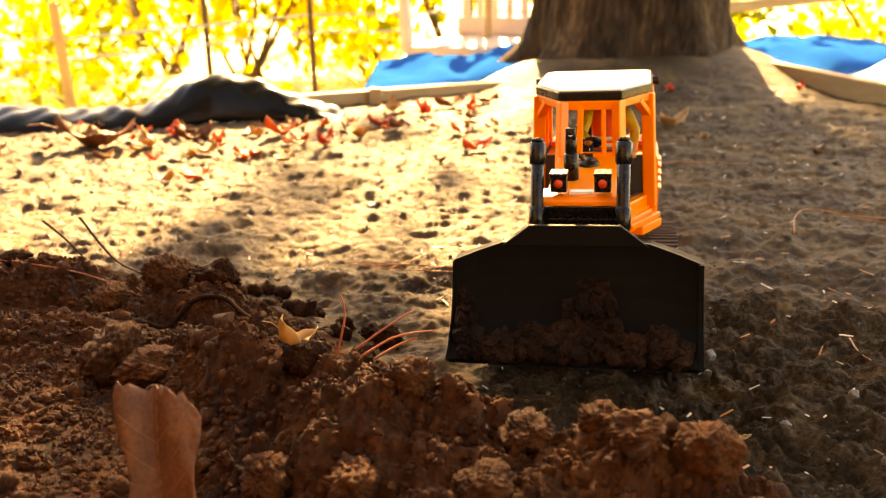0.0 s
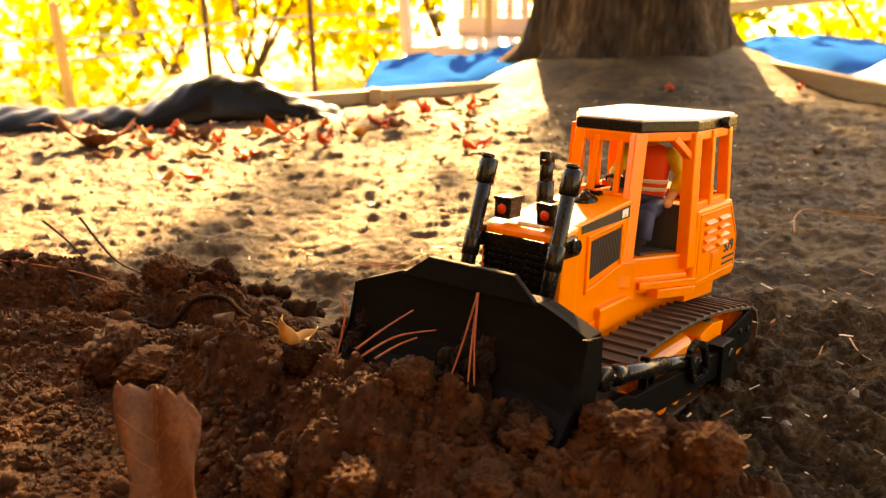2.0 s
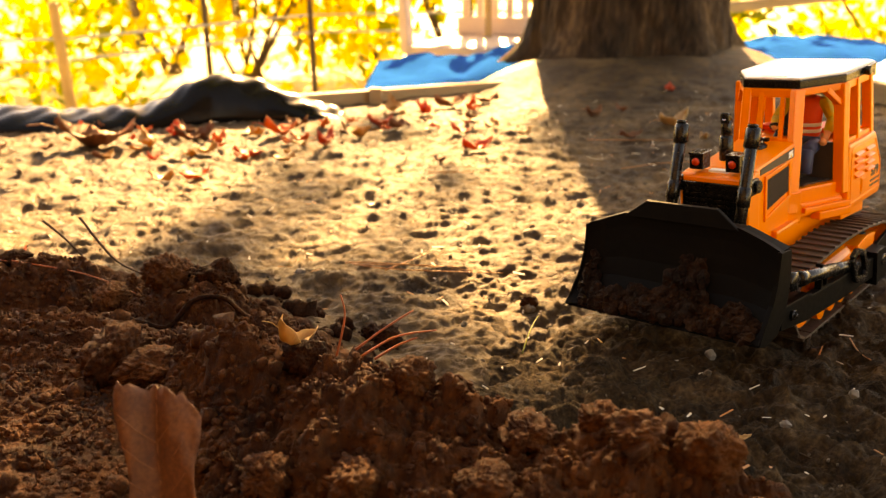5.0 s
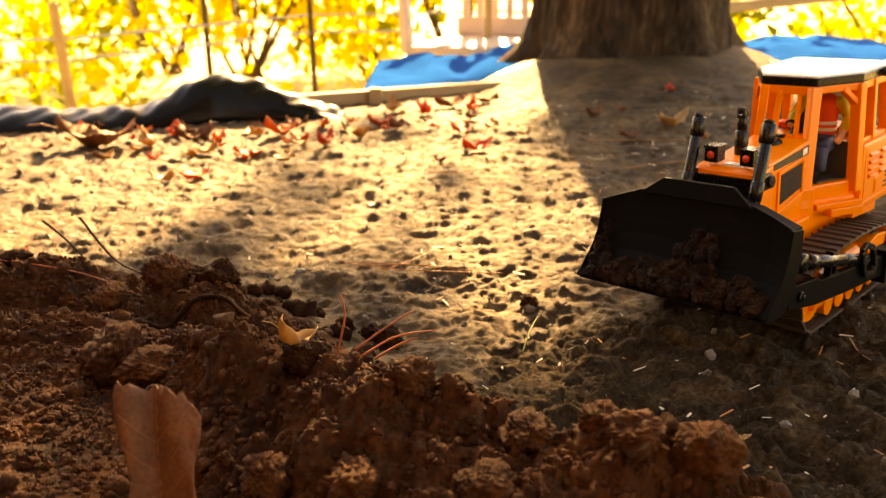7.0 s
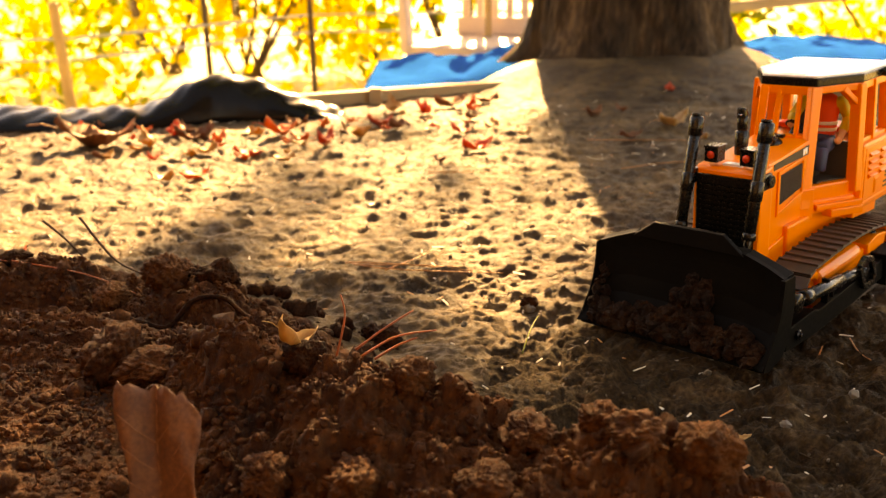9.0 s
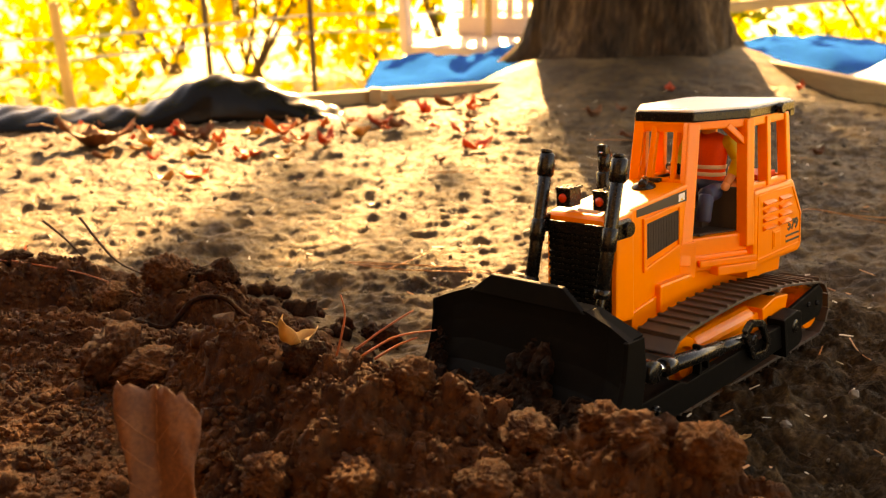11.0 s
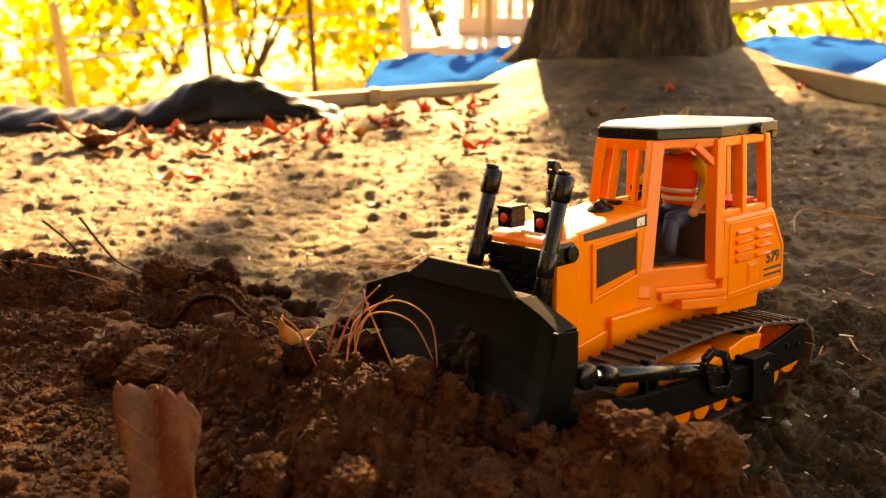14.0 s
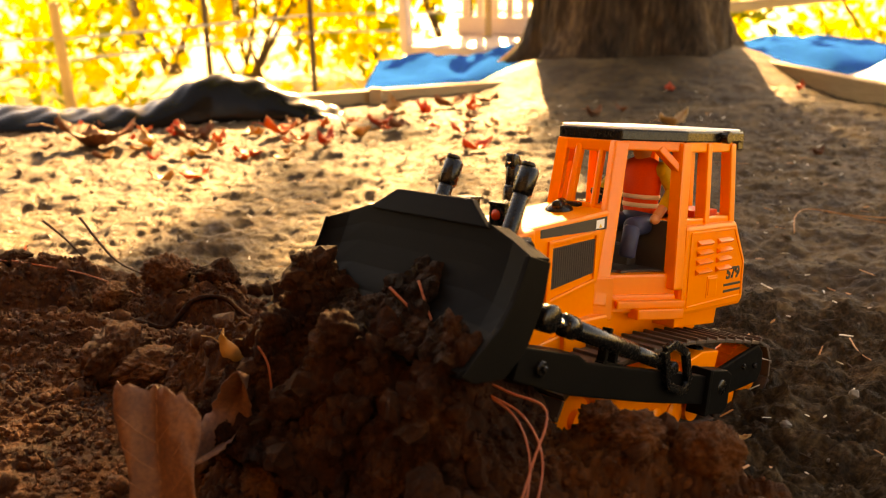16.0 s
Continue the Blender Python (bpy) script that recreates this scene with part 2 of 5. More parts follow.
# ---- ground ----
def ridge(x, y, line):
    """Height of a heap along a crest line of (x, y, height, spread before, spread behind)."""
    out = np.zeros_like(x)
    for (x0, y0, h0, a0, b0), (x1, y1, h1, a1, b1) in zip(line, line[1:]):
        dx, dy = x1 - x0, y1 - y0
        n = dx * dx + dy * dy
        t = np.clip(((x - x0) * dx + (y - y0) * dy) / n, 0, 1)
        ex, ey = x - (x0 + t * dx), y - (y0 + t * dy)
        d = np.sqrt(ex * ex + ey * ey)
        front = (dx * (y - y0) - dy * (x - x0)) < 0
        s = np.where(front, a0 + t * (a1 - a0), b0 + t * (b1 - b0))
        out = np.maximum(out, (h0 + t * (h1 - h0)) * np.exp(-(d / s) ** 2 * 1.1))
    return out


CREST = ((-0.225, 0.615, 0.060, 0.035, 0.05), (-0.165, 0.59, 0.072, 0.055, 0.06), (-0.105, 0.535, 0.074, 0.10, 0.055), (-0.06, 0.51, 0.070, 0.13, 0.05), (0.02, 0.468, 0.066, 0.16, 0.042), (0.085, 0.442, 0.062, 0.15, 0.040), (0.145, 0.415, 0.054, 0.11, 0.04), (0.172, 0.39, 0.034, 0.06, 0.035))
FAR_CREST = ((-0.75, 0.84, 0.030, 0.10, 0.07), (-0.40, 0.82, 0.036, 0.09, 0.06), (-0.25, 0.79, 0.040, 0.08, 0.05), (-0.19, 0.75, 0.032, 0.07, 0.045), (-0.12, 0.67, 0.030, 0.06, 0.05))


def step_down(v):
    """From 1 to 0 as v goes through 0."""
    return 1 / (1 + np.exp(np.clip(v, -30, 30)))


def level_share(x, y):
    """How far the red soil is pressed level, 0 to 1."""
    return step_down((x + 0.218 + 0.30 * (y - 0.6)) / 0.012) * step_down((y - 0.72) / 0.015)


def heap_share(x, y):
    """How far the ground is loose heaped soil, 0 to 1."""
    h = np.maximum(ridge(x, y, CREST), ridge(x, y, FAR_CREST))
    return np.clip(np.maximum(h, 0.05 * level_share(x, y)) / 0.03, 0, 1)


def churn_share(x, y):
    """How far the packed soil is broken up and damp, 0 to 1."""
    return step_down((y - 0.74 - 0.12 * x + 0.10 * fbm(x * 9, y * 9, 3, 55)) / 0.02) * step_down((0.02 - x) / 0.03)


def ground_height(x, y):
    flat = level_share(x, y)
    heap = np.maximum(ridge(x, y, CREST), ridge(x, y, FAR_CREST))
    heap = heap * (1 - flat) + flat * np.maximum(0.040, 0.3 * heap + 0.028)
    loose = np.clip(heap / 0.03, 0, 1)
    wx, wy = x + 0.016 * fbm(x * 38, y * 38, 4, 61), y + 0.016 * fbm(x * 38, y * 38, 4, 67)
    rough = loose * (1 - 0.93 * flat)
    # soft undulation everywhere
    z = heap + 0.010 * fbm(x * 3, y * 3, 3, 2) * np.clip((y - 0.3) / 0.6, 0, 1)
    # the heap: clods upon clods, with dark gaps between them
    z = z + rough * (0.010 * fbm(x * 17, y * 17, 2, 71) + 0.021 * lumps(wx * 19, wy * 19, 11, 0.55) + 0.011 * lumps(wx * 44, wy * 44, 15, 0.6) + 0.006 * lumps(wx * 98, wy * 98, 18, 0.6) - 0.008)
    z = z + rough * (0.008 * fbm(x * 55, y * 55, 3, 79) - 0.012 * np.clip(np.abs(fbm(x * 26, y * 26, 3, 77)) - 0.02, 0, 0.2) + 0.0028 * fbm(x * 170, y * 170, 2, 91))
    z = z + loose * (0.0024 * lumps(wx * 210, wy * 210, 21, 0.7) * (1 - 0.5 * flat) + 0.0019 * lumps(wx * 430, wy * 430, 25, 0.8))
    # shallow pits in the pressed red soil, and the tread marks across it
    z = z + loose * flat * (0.004 * fbm(x * 40, y * 40, 3, 29) - 0.007 * lumps(wx * 40, wy * 40, 33, 0.14))
    tread = np.abs(np.sin((y * 0.98 + x * 0.06) * np.pi / 0.026 + 1.5 * fbm(x * 9, y * 9, 2, 31)))
    z = z + loose * flat * (0.011 * tread ** 1.5 + 0.004 * fbm(wx * 60, wy * 60, 3, 37)) * np.clip((y - 0.60) / 0.04, 0, 1)
    # packed soil: broad scuffs, then crumbs of all sizes that lie in drifts
    packed = (1 - loose) * np.clip((2.4 - y) / 0.6, 0, 1)
    drift = np.clip(0.5 + 1.6 * fbm(x * 5, y * 7, 3, 51), 0, 1)
    z = z + packed * (0.010 * fbm(x * 16, y * 26, 4, 93) - 0.005 * np.abs(fbm(x * 30, y * 44, 3, 97)) + 0.0055 * fbm(x * 70, y * 95, 3, 83))
    z = z + packed * drift * np.clip((1.7 - y) / 0.8, 0.3, 1) * (0.0022 * lumps(wx * 115, wy * 130, 103, 0.3) + 0.0018 * lumps(wx * 240, wy * 240, 23, 0.5))
    churned = churn_share(x, y) * (1 - loose)
    z = z + churned * (0.007 * fbm(x * 34, y * 34, 3, 105) + 0.008 * lumps(wx * 36, wy * 36, 107, 0.35) + 0.006 * lumps(wx * 80, wy * 80, 109, 0.5) + 0.003 * lumps(wx * 190, wy * 190, 113, 0.6) - 0.006)
    # scraped ruts on the packed soil
    z = z + (1 - loose) * 0.004 * fbm((x + y) * 6, (x - y) * 40, 3, 35) * np.clip((1.4 - y) / 0.5, 0, 1)
    # the root collar of the tree, then the drop behind the timber edging
    d = np.hypot(x - 0.5, y - 2.44)
    z = z + 0.07 * np.exp(-((d - 0.25) / 0.16) ** 2)
    beyond = np.maximum(y - (2.16 + 0.32 * (x - 0.1)), (x - 0.80) * 0.98 + (y - 2.25) * 0.19 - 0.05)
    beyond = np.where(x < -0.25, y - 1.95, beyond)
    drop = np.clip(beyond / 1.2, 0, 1)
    z = z - 0.42 * drop * drop * (3 - 2 * drop) - 0.015 * np.clip(beyond - 1.2, 0, 60)
    return z


def build_ground():
    front = np.radians(np.linspace(-33, 33, 720))
    back = np.radians(np.linspace(33, 327, 42))[1:-1]
    az = np.concatenate([front, back])
    ring = np.concatenate([[0.04, 0.12, 0.2, 0.25], np.exp(np.linspace(math.log(0.28), math.log(0.95), 400)), np.exp(np.linspace(math.log(0.953), math.log(3.2), 300)), np.exp(np.linspace(math.log(3.4), math.log(400), 50))])
    a, r = np.meshgrid(az, ring)
    x, y = np.sin(a) * r, np.cos(a) * r
    z = ground_height(x, y)
    nr, na = x.shape
    verts = np.stack([x.ravel(), y.ravel(), z.ravel()], 1)
    i = np.arange(nr - 1)[:, None] * na
    j = np.arange(na)[None, :]
    jn = (j + 1) % na
    quads = np.stack([i + j, i + na + j, i + na + jn, i + jn], -1).reshape(-1, 4)
    me = bpy.data.meshes.new("ground")
    me.from_pydata(verts.tolist(), [], quads.tolist() + [list(range(na))])
    me.materials.append(SOIL)
    me.materials.append(LOOSE)
    me.materials.append(YARD)
    me.materials.append(DARK_SOIL)
    q = verts[quads].mean(axis=1)
    share = heap_share(q[:, 0], q[:, 1]) + 0.5 * fbm(q[:, 0] * 14, q[:, 1] * 14, 4, 44)
    slot = np.where(share > 0.45, 1, np.where(churn_share(q[:, 0], q[:, 1]) + 0.5 * fbm(q[:, 0] * 40, q[:, 1] * 40, 2, 57) > 0.5, 3, 0))
    beyond = np.where(q[:, 0] < -0.25, q[:, 1] - 1.95, np.maximum(q[:, 1] - (2.16 + 0.32 * (q[:, 0] - 0.1)), (q[:, 0] - 0.80) * 0.98 + (q[:, 1] - 2.25) * 0.19 - 0.05))
    slot = np.where(beyond > 0.06, 2, slot)
    me.polygons.foreach_set("material_index", np.concatenate([slot, [0]]).astype(np.int32))
    me.polygons.foreach_set("use_smooth", np.ones(len(quads) + 1, bool))
    me.validate()
    return tagged(new("ground", me), "packed grey-brown soil with a heap of loose reddish soil", "ground", kind="structure")


build_ground()


def on_ground(x, y):
    return float(ground_height(np.array([float(x)]), np.array([float(y)]))[0])


def scatter(count, seed, xs, ys, loose_range, far_power=1.0):
    """Random places on the ground where the share of loose soil lies in the given range: arrays of x, y, z."""
    q = np.random.RandomState(seed)
    n = count * 8
    y = ys[0] + (ys[1] - ys[0]) * q.rand(n) ** far_power
    x = xs[0] + (xs[1] - xs[0]) * q.rand(n)
    share = heap_share(x, y)
    keep = np.nonzero((share >= loose_range[0]) & (share <= loose_range[1]))[0][:count]
    return x[keep], y[keep], ground_height(x[keep], y[keep])


# ---- the toy bulldozer ----
TRUNNION = (-0.049, 0.038)          # x and z of the push arms' pivot on the bulldozer
TRACK_Y = 0.0575


def track_path(s):
    """Point and direction on the loop of a track, s from 0 to 1: two end wheels, the rear one lower, and a carrier roller that lifts the upper run."""
    fx, fz, fr = 0.088, 0.0305, 0.0285
    rx, rz, rr = -0.1165, 0.0250, 0.0230
    top = math.hypot(fx - rx, (fz + fr) - (rz + rr))
    bot = math.hypot(fx - rx, (fz - fr) - (rz - rr))
    lens = [bot, math.pi * fr, top, math.pi * rr]
    d = (s % 1.0) * sum(lens)
    if d < lens[0]:
        k = d / lens[0]
        return Vector((rx + (fx - rx) * k, 0, 0.002)), 0.0
    d -= lens[0]
    if d < lens[1]:
        a = d / fr
        return Vector((fx + fr * math.sin(a), 0, fz - fr * math.cos(a))), a
    d -= lens[1]
    if d < lens[2]:
        k = d / lens[2]
        rise = (rz + rr) - (fz + fr)
        slope = (rise + 0.009 * math.pi * math.cos(math.pi * k)) / (fx - rx)
        return Vector((fx + (rx - fx) * k, 0, fz + fr + rise * k + 0.009 * math.sin(math.pi * k))), math.pi - math.atan(slope)
    d -= lens[2]
    a = d / rr
    return Vector((rx - rr * math.sin(a), 0, rz + rr * math.cos(a))), math.pi + a


TRACK_LENGTH = 2 * 0.2 + math.pi * 0.055
PADS = 44


def pad_pose(s, y):
    p, a = track_path(s)
    return Matrix.Translation((p.x, y, p.z)) @ Euler((0, -a, 0)).to_matrix().to_4x4()


def build_bulldozer():
    dozer = empty("toy_bulldozer", "orange and black plastic toy bulldozer on rubber tracks", "toy bulldozer")
    # hood: nose, side walls, sloping top
    hood = part("hood", joined(
        prism(((0.012, 0.062), (0.094, 0.062), (0.094, 0.1425), (0.012, 0.1505)), side, -0.027, 0.027, 0.002),
        prism(((0.0935, 0.062), (0.1165, 0.064), (0.1145, 0.1375), (0.1105, 0.1405), (0.0935, 0.143)), side, -0.0315, 0.0315, 0.002),
        prism(((0.02, 0.045), (0.092, 0.05), (0.092, 0.066), (0.012, 0.08)), side, -0.0285, 0.0285, 0.0015)), ORANGE, dozer)
    for sgn in (1, -1):
        y = sgn * 0.0272
        panel = part("side_panel", joined(
            beam((0.0745, y, 0.132), (0.0265, y, 0.136), 0.003, 0.003), beam((0.0745, y, 0.094), (0.0265, y, 0.104), 0.003, 0.003),
            beam((0.0745, y, 0.0925), (0.0745, y, 0.1335), 0.003, 0.004, up=(1, 0, 0)), beam((0.0265, y, 0.1025), (0.0265, y, 0.1375), 0.003, 0.004, up=(1, 0, 0))), ORANGE, hood)
        mesh_bm = prism(((0.072, 0.102), (0.029, 0.109), (0.029, 0.132), (0.072, 0.1285)), side, y - 0.0006, y + 0.0006, 0.0002)
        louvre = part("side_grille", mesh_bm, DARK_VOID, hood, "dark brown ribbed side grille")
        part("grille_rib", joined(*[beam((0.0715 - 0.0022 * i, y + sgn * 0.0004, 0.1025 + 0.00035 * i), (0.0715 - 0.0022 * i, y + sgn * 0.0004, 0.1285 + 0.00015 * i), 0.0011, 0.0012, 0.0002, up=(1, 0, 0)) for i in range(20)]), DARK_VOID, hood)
        part("stripe", prism(((0.084, 0.1358), (0.0165, 0.1376), (0.0165, 0.1462), (0.084, 0.1412)), side, sgn * 0.02695, sgn * 0.0274, 0), PRINT, hood, "black stripe decal")
        part("logo", prism(((0.028, 0.1385), (0.0195, 0.1388), (0.0195, 0.1448), (0.028, 0.1440)), side, sgn * 0.0274, sgn * 0.0276, 0), LABEL_WHITE, hood, "small white logo block")
        part("logo_triangle", prism(((0.0255, 0.1390), (0.022, 0.1392), (0.0237, 0.1415)), side, sgn * 0.0276, sgn * 0.0278, 0), LABEL_YELLOW, hood, "small yellow triangle")
    grille = part("grille", joined(box(0.1145, 0.1173, -0.0275, 0.0275, 0.070, 0.1345, 0.0008), box(0.1165, 0.1190, -0.0275, 0.0275, 0.1265, 0.1350, 0.0008)), BLACK, dozer, "black front grille")
    slat = box(0.1165, 0.1203, -0.0260, 0.0260, -0.0012, 0.0012, 0.0005)
    slat = part("slat", slat, BLACK, grille)
    slat.location.z = 0.074
    for i in range(1, 12):
        s = slat.copy()
        scene.collection.objects.link(s)
        s.location.z = 0.074 + 0.0046 * i
    for sgn in (1, -1):
        lamp = part("headlamp", joined(box(0.100, 0.114, sgn * 0.0165 - 0.0062, sgn * 0.0165 + 0.0062, 0.1445, 0.1585, 0.001), box(0.098, 0.1145, sgn * 0.0165 - 0.0068, sgn * 0.0165 + 0.0068, 0.157, 0.159, 0.0006)), BLACK, dozer, "square black headlamp with a red lens")
        part("lens", lathe([(0.0035, 0), (0.0034, 0.0012), (0.0022, 0.002), (0.0004, 0.0024)], (0.1138, sgn * 0.0165, 0.1512), (1, 0, 0), 16), RED_LENS, lamp, "round red lens", True)
    part("nose_plate", box(0.0985, 0.1065, -0.009, 0.009, 0.1405, 0.1432, 0.0006), LABEL_WHITE, dozer, "pale plate between the headlamps")
    stack = part("exhaust_pipe", joined(rod((0.071, -0.0105, 0.142), (0.071, -0.0105, 0.166), 0.0060), rod((0.071, -0.0105, 0.164), (0.0705, -0.0105, 0.1795), 0.0047),
                                         prism(((-0.0047, 0.0), (0.0047, 0.0), (0.0047, 0.004), (0.001, 0.0095), (-0.0047, 0.0105)), lambda u, v, w: Vector((0.0705 - u, -0.0105 + w, 0.176 + v)), -0.004, 0.004, 0.0018)), BLACK, dozer, "black exhaust stack with a slanted mouth", True)
    part("stack_mouth", lathe([(0.0038, 0), (0.0036, 0.0006), (0.0028, 0.0006)], (0.0728, -0.0105, 0.1825), (0.75, 0, 0.65), 16), CHROME, stack, "worn shiny rim")
    part("filler_cap", joined(lathe([(0.0095, 0), (0.0095, 0.002), (0.007, 0.0045), (0.003, 0.0055)], (0.034, 0.0, 0.1475), (0.1, 0, 1), 20), rod((0.026, -0.004, 0.1525), (0.042, 0.004, 0.152), 0.0036)), BLACK, dozer, "black engine filler cap", True)
    part("wiper_block", box(0.0125, 0.0185, -0.012, 0.003, 0.1495, 0.153, 0.001), BLACK, dozer)

    # cab: octagonal plan, front face, two slanting door sides, two long sides, back
    floor_z, sill_z, top_z = 0.098, 0.150, 0.196
    low = [(0.016, 0.0255), (-0.034, 0.0500), (-0.104, 0.0500)]
    high = [(0.003, 0.0235), (-0.036, 0.0475), (-0.098, 0.0475)]

    def corner(i, z, sgn):
        k = (z - 0.110) / (top_z - 0.110)
        return Vector((low[i][0] + (high[i][0] - low[i][0]) * k, sgn * (low[i][1] + (high[i][1] - low[i][1]) * k), z))

    bits = []
    for sgn in (1, -1):
        bits += [beam(corner(0, 0.085, sgn), corner(0, top_z, sgn), 0.011, 0.008, 0.0015, up=(0.5, sgn, 0)),
                 beam(corner(1, 0.095, sgn), corner(1, top_z, sgn), 0.009, 0.011, 0.0015, up=(0.2, sgn, 0)),
                 beam(corner(2, 0.130, sgn), corner(2, top_z, sgn), 0.007, 0.009, 0.0015, up=(0, sgn, 0))]
        mid_a, mid_b = (corner(1, 0.135, sgn) * 0.52 + corner(2, 0.135, sgn) * 0.48), (corner(1, top_z, sgn) * 0.52 + corner(2, top_z, sgn) * 0.48)
        bits.append(beam(mid_a, mid_b, 0.006, 0.009, 0.0012, up=(0, sgn, 0)))
        for z, h in ((0.1935, 0.008), (0.1405, 0.006)):
            bits.append(beam(corner(1, z, sgn), corner(2, z, sgn), 0.006, h, 0.0012))
        bits.append(beam(corner(0, 0.1935, sgn), corner(1, 0.1935, sgn), 0.006, 0.007, 0.0012))
        # arched gusset at the door's upper rear corner
        c1, c0 = corner(1, 0.192, sgn), corner(0, 0.192, sgn)
        bits.append(beam(c1 * 0.62 + c0 * 0.38, corner(1, 0.176, sgn), 0.005, 0.008, 0.001, up=(0.4, sgn, 0)))
    for z, h in ((0.1925, 0.008), (0.1495, 0.007)):
        bits.append(beam(corner(0, z, -1), corner(0, z, 1), 0.006, h, 0.0012))
    bits.append(beam((0.012, -0.009, 0.150), (0.004, -0.008, 0.193), 0.005, 0.005, 0.001, up=(1, 0, 0)))
    bits.append(beam((0.012, 0.012, 0.150), (0.004, 0.011, 0.193), 0.004, 0.004, 0.001, up=(1, 0, 0)))
    for z, h in ((0.1935, 0.008), (0.141, 0.006)):
        bits.append(beam(corner(2, z, -1), corner(2, z, 1), 0.006, h, 0.0012))
    bits += [beam((-0.101, y, 0.14), (-0.098, y, 0.193), 0.006, 0.006, 0.001, up=(1, 0, 0)) for y in (-0.016, 0.016)]
    part("cab_frame", joined(*bits), ORANGE, dozer, "orange open cab frame with thin pillars")
    part("cab_floor", prism(((0.016, -0.026), (0.016, 0.026), (-0.034, 0.050), (-0.104, 0.050), (-0.104, -0.050), (-0.034, -0.050)), plan, 0.078, 0.106, 0.002), ORANGE, dozer)
    part("cab_front_wall", prism(((0.010, -0.0245), (0.016, -0.0245), (0.016, 0.0245), (0.010, 0.0245)), plan, 0.10, 0.150, 0.001), ORANGE, dozer)
    part("seat", joined(box(-0.060, -0.022, -0.019, 0.019, 0.104, 0.122, 0.003), box(-0.066, -0.056, -0.018, 0.018, 0.110, 0.165, 0.003), box(-0.03, 0.0, -0.03, 0.03, 0.1055, 0.108, 0.0005)), DARK_VOID, dozer, "dark moulded seat")
    for y0, y1 in ((0.0435, 0.0455), (-0.0455, -0.0435)):
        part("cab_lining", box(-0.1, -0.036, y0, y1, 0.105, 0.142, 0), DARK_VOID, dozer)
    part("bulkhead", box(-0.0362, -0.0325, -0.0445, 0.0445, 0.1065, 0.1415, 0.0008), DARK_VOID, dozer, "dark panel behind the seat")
    part("floor_mat", prism(((0.009, -0.022), (0.009, 0.022), (-0.032, 0.042), (-0.032, -0.042)), plan, 0.1062, 0.1078, 0.0003), DARK_VOID, dozer)
    part("rear_shelf", box(-0.100, -0.068, -0.042, 0.042, 0.142, 0.147, 0.001), VEST, dozer, "red inner shelf behind the seat")
    part("steering_console", joined(box(-0.004, 0.009, -0.012, 0.012, 0.105, 0.148, 0.002), rod((-0.004, 0, 0.148), (-0.012, 0, 0.156), 0.002), lathe([(0.009, 0), (0.0095, 0.001), (0.009, 0.002)], (-0.013, 0, 0.156), (-0.6, 0, 0.8), 18)), BLACK, dozer)

    # rear body box with bevelled back, vents, hatch and number
    body = part("rear_body", prism(((-0.0365, 0.076), (-0.0365, 0.1395), (-0.104, 0.1395), (-0.122, 0.109), (-0.1235, 0.079), (-0.118, 0.075)), side, -0.0565, 0.0565, 0.003), ORANGE, dozer)
    part("under_body", prism(((-0.10, 0.045), (0.06, 0.045), (0.06, 0.08), (-0.10, 0.08)), side, -0.032, 0.032, 0.002), ORANGE, dozer)
    part("rear_skirt", prism(((-0.095, 0.062), (-0.04, 0.066), (-0.04, 0.078), (-0.098, 0.078)), side, -0.05, 0.05, 0.001), ORANGE, dozer)
    for sgn in (1, -1):
        y = sgn * 0.0563
        rim = []
        pts = [(-0.043, 0.0815), (-0.043, 0.134), (-0.1015, 0.134), (-0.118, 0.108), (-0.118, 0.0825)]
        for (a, b), (c, d) in zip(pts, pts[1:] + pts[:1]):
            rim.append(beam((a, y, b), (c, y, d), 0.0016, 0.0016, 0.0004, up=(0, 1, 0)))
        part("raised_rim", joined(*rim), ORANGE, body)
        for col in range(2):
            for row in range(4):
                x0, z0 = -0.051 - col * 0.027, 0.1285 - row * 0.0068
                part("vent_louvre", prism(((0, 0), (0.0038, -0.0022), (0.0006, -0.0046)), lambda u, v, w: Vector((x0 + w, y + sgn * u, z0 + v)), 0, -0.019, 0.0005), ORANGE, body)
        part("hatch", joined(box(-0.082, -0.068, y - 0.0008, y + 0.0008, 0.0855, 0.1015, 0.0006), box(-0.0805, -0.0695, y - 0.0012, y + 0.0014, 0.0872, 0.0998, 0.0005)), ORANGE, body)
        turn = Matrix(((-sgn, 0, 0), (0, 0, sgn), (0, 1, 0))).to_4x4()
        writing("579", 0.0118, Matrix.Translation((-0.1045, sgn * 0.0567, 0.1005)) @ turn @ Matrix.Diagonal((1.08, 1, 1, 1)), PRINT, body, "number", 0.0002, 0.0004)
        part("number_bar", joined(box(-0.1165, -0.0925, y - 0.0002, y + 0.0007, 0.0915, 0.0932, 0), box(-0.1165, -0.0925, y - 0.0002, y + 0.0007, 0.0868, 0.0885, 0)), PRINT, body, "two black bars under the number")
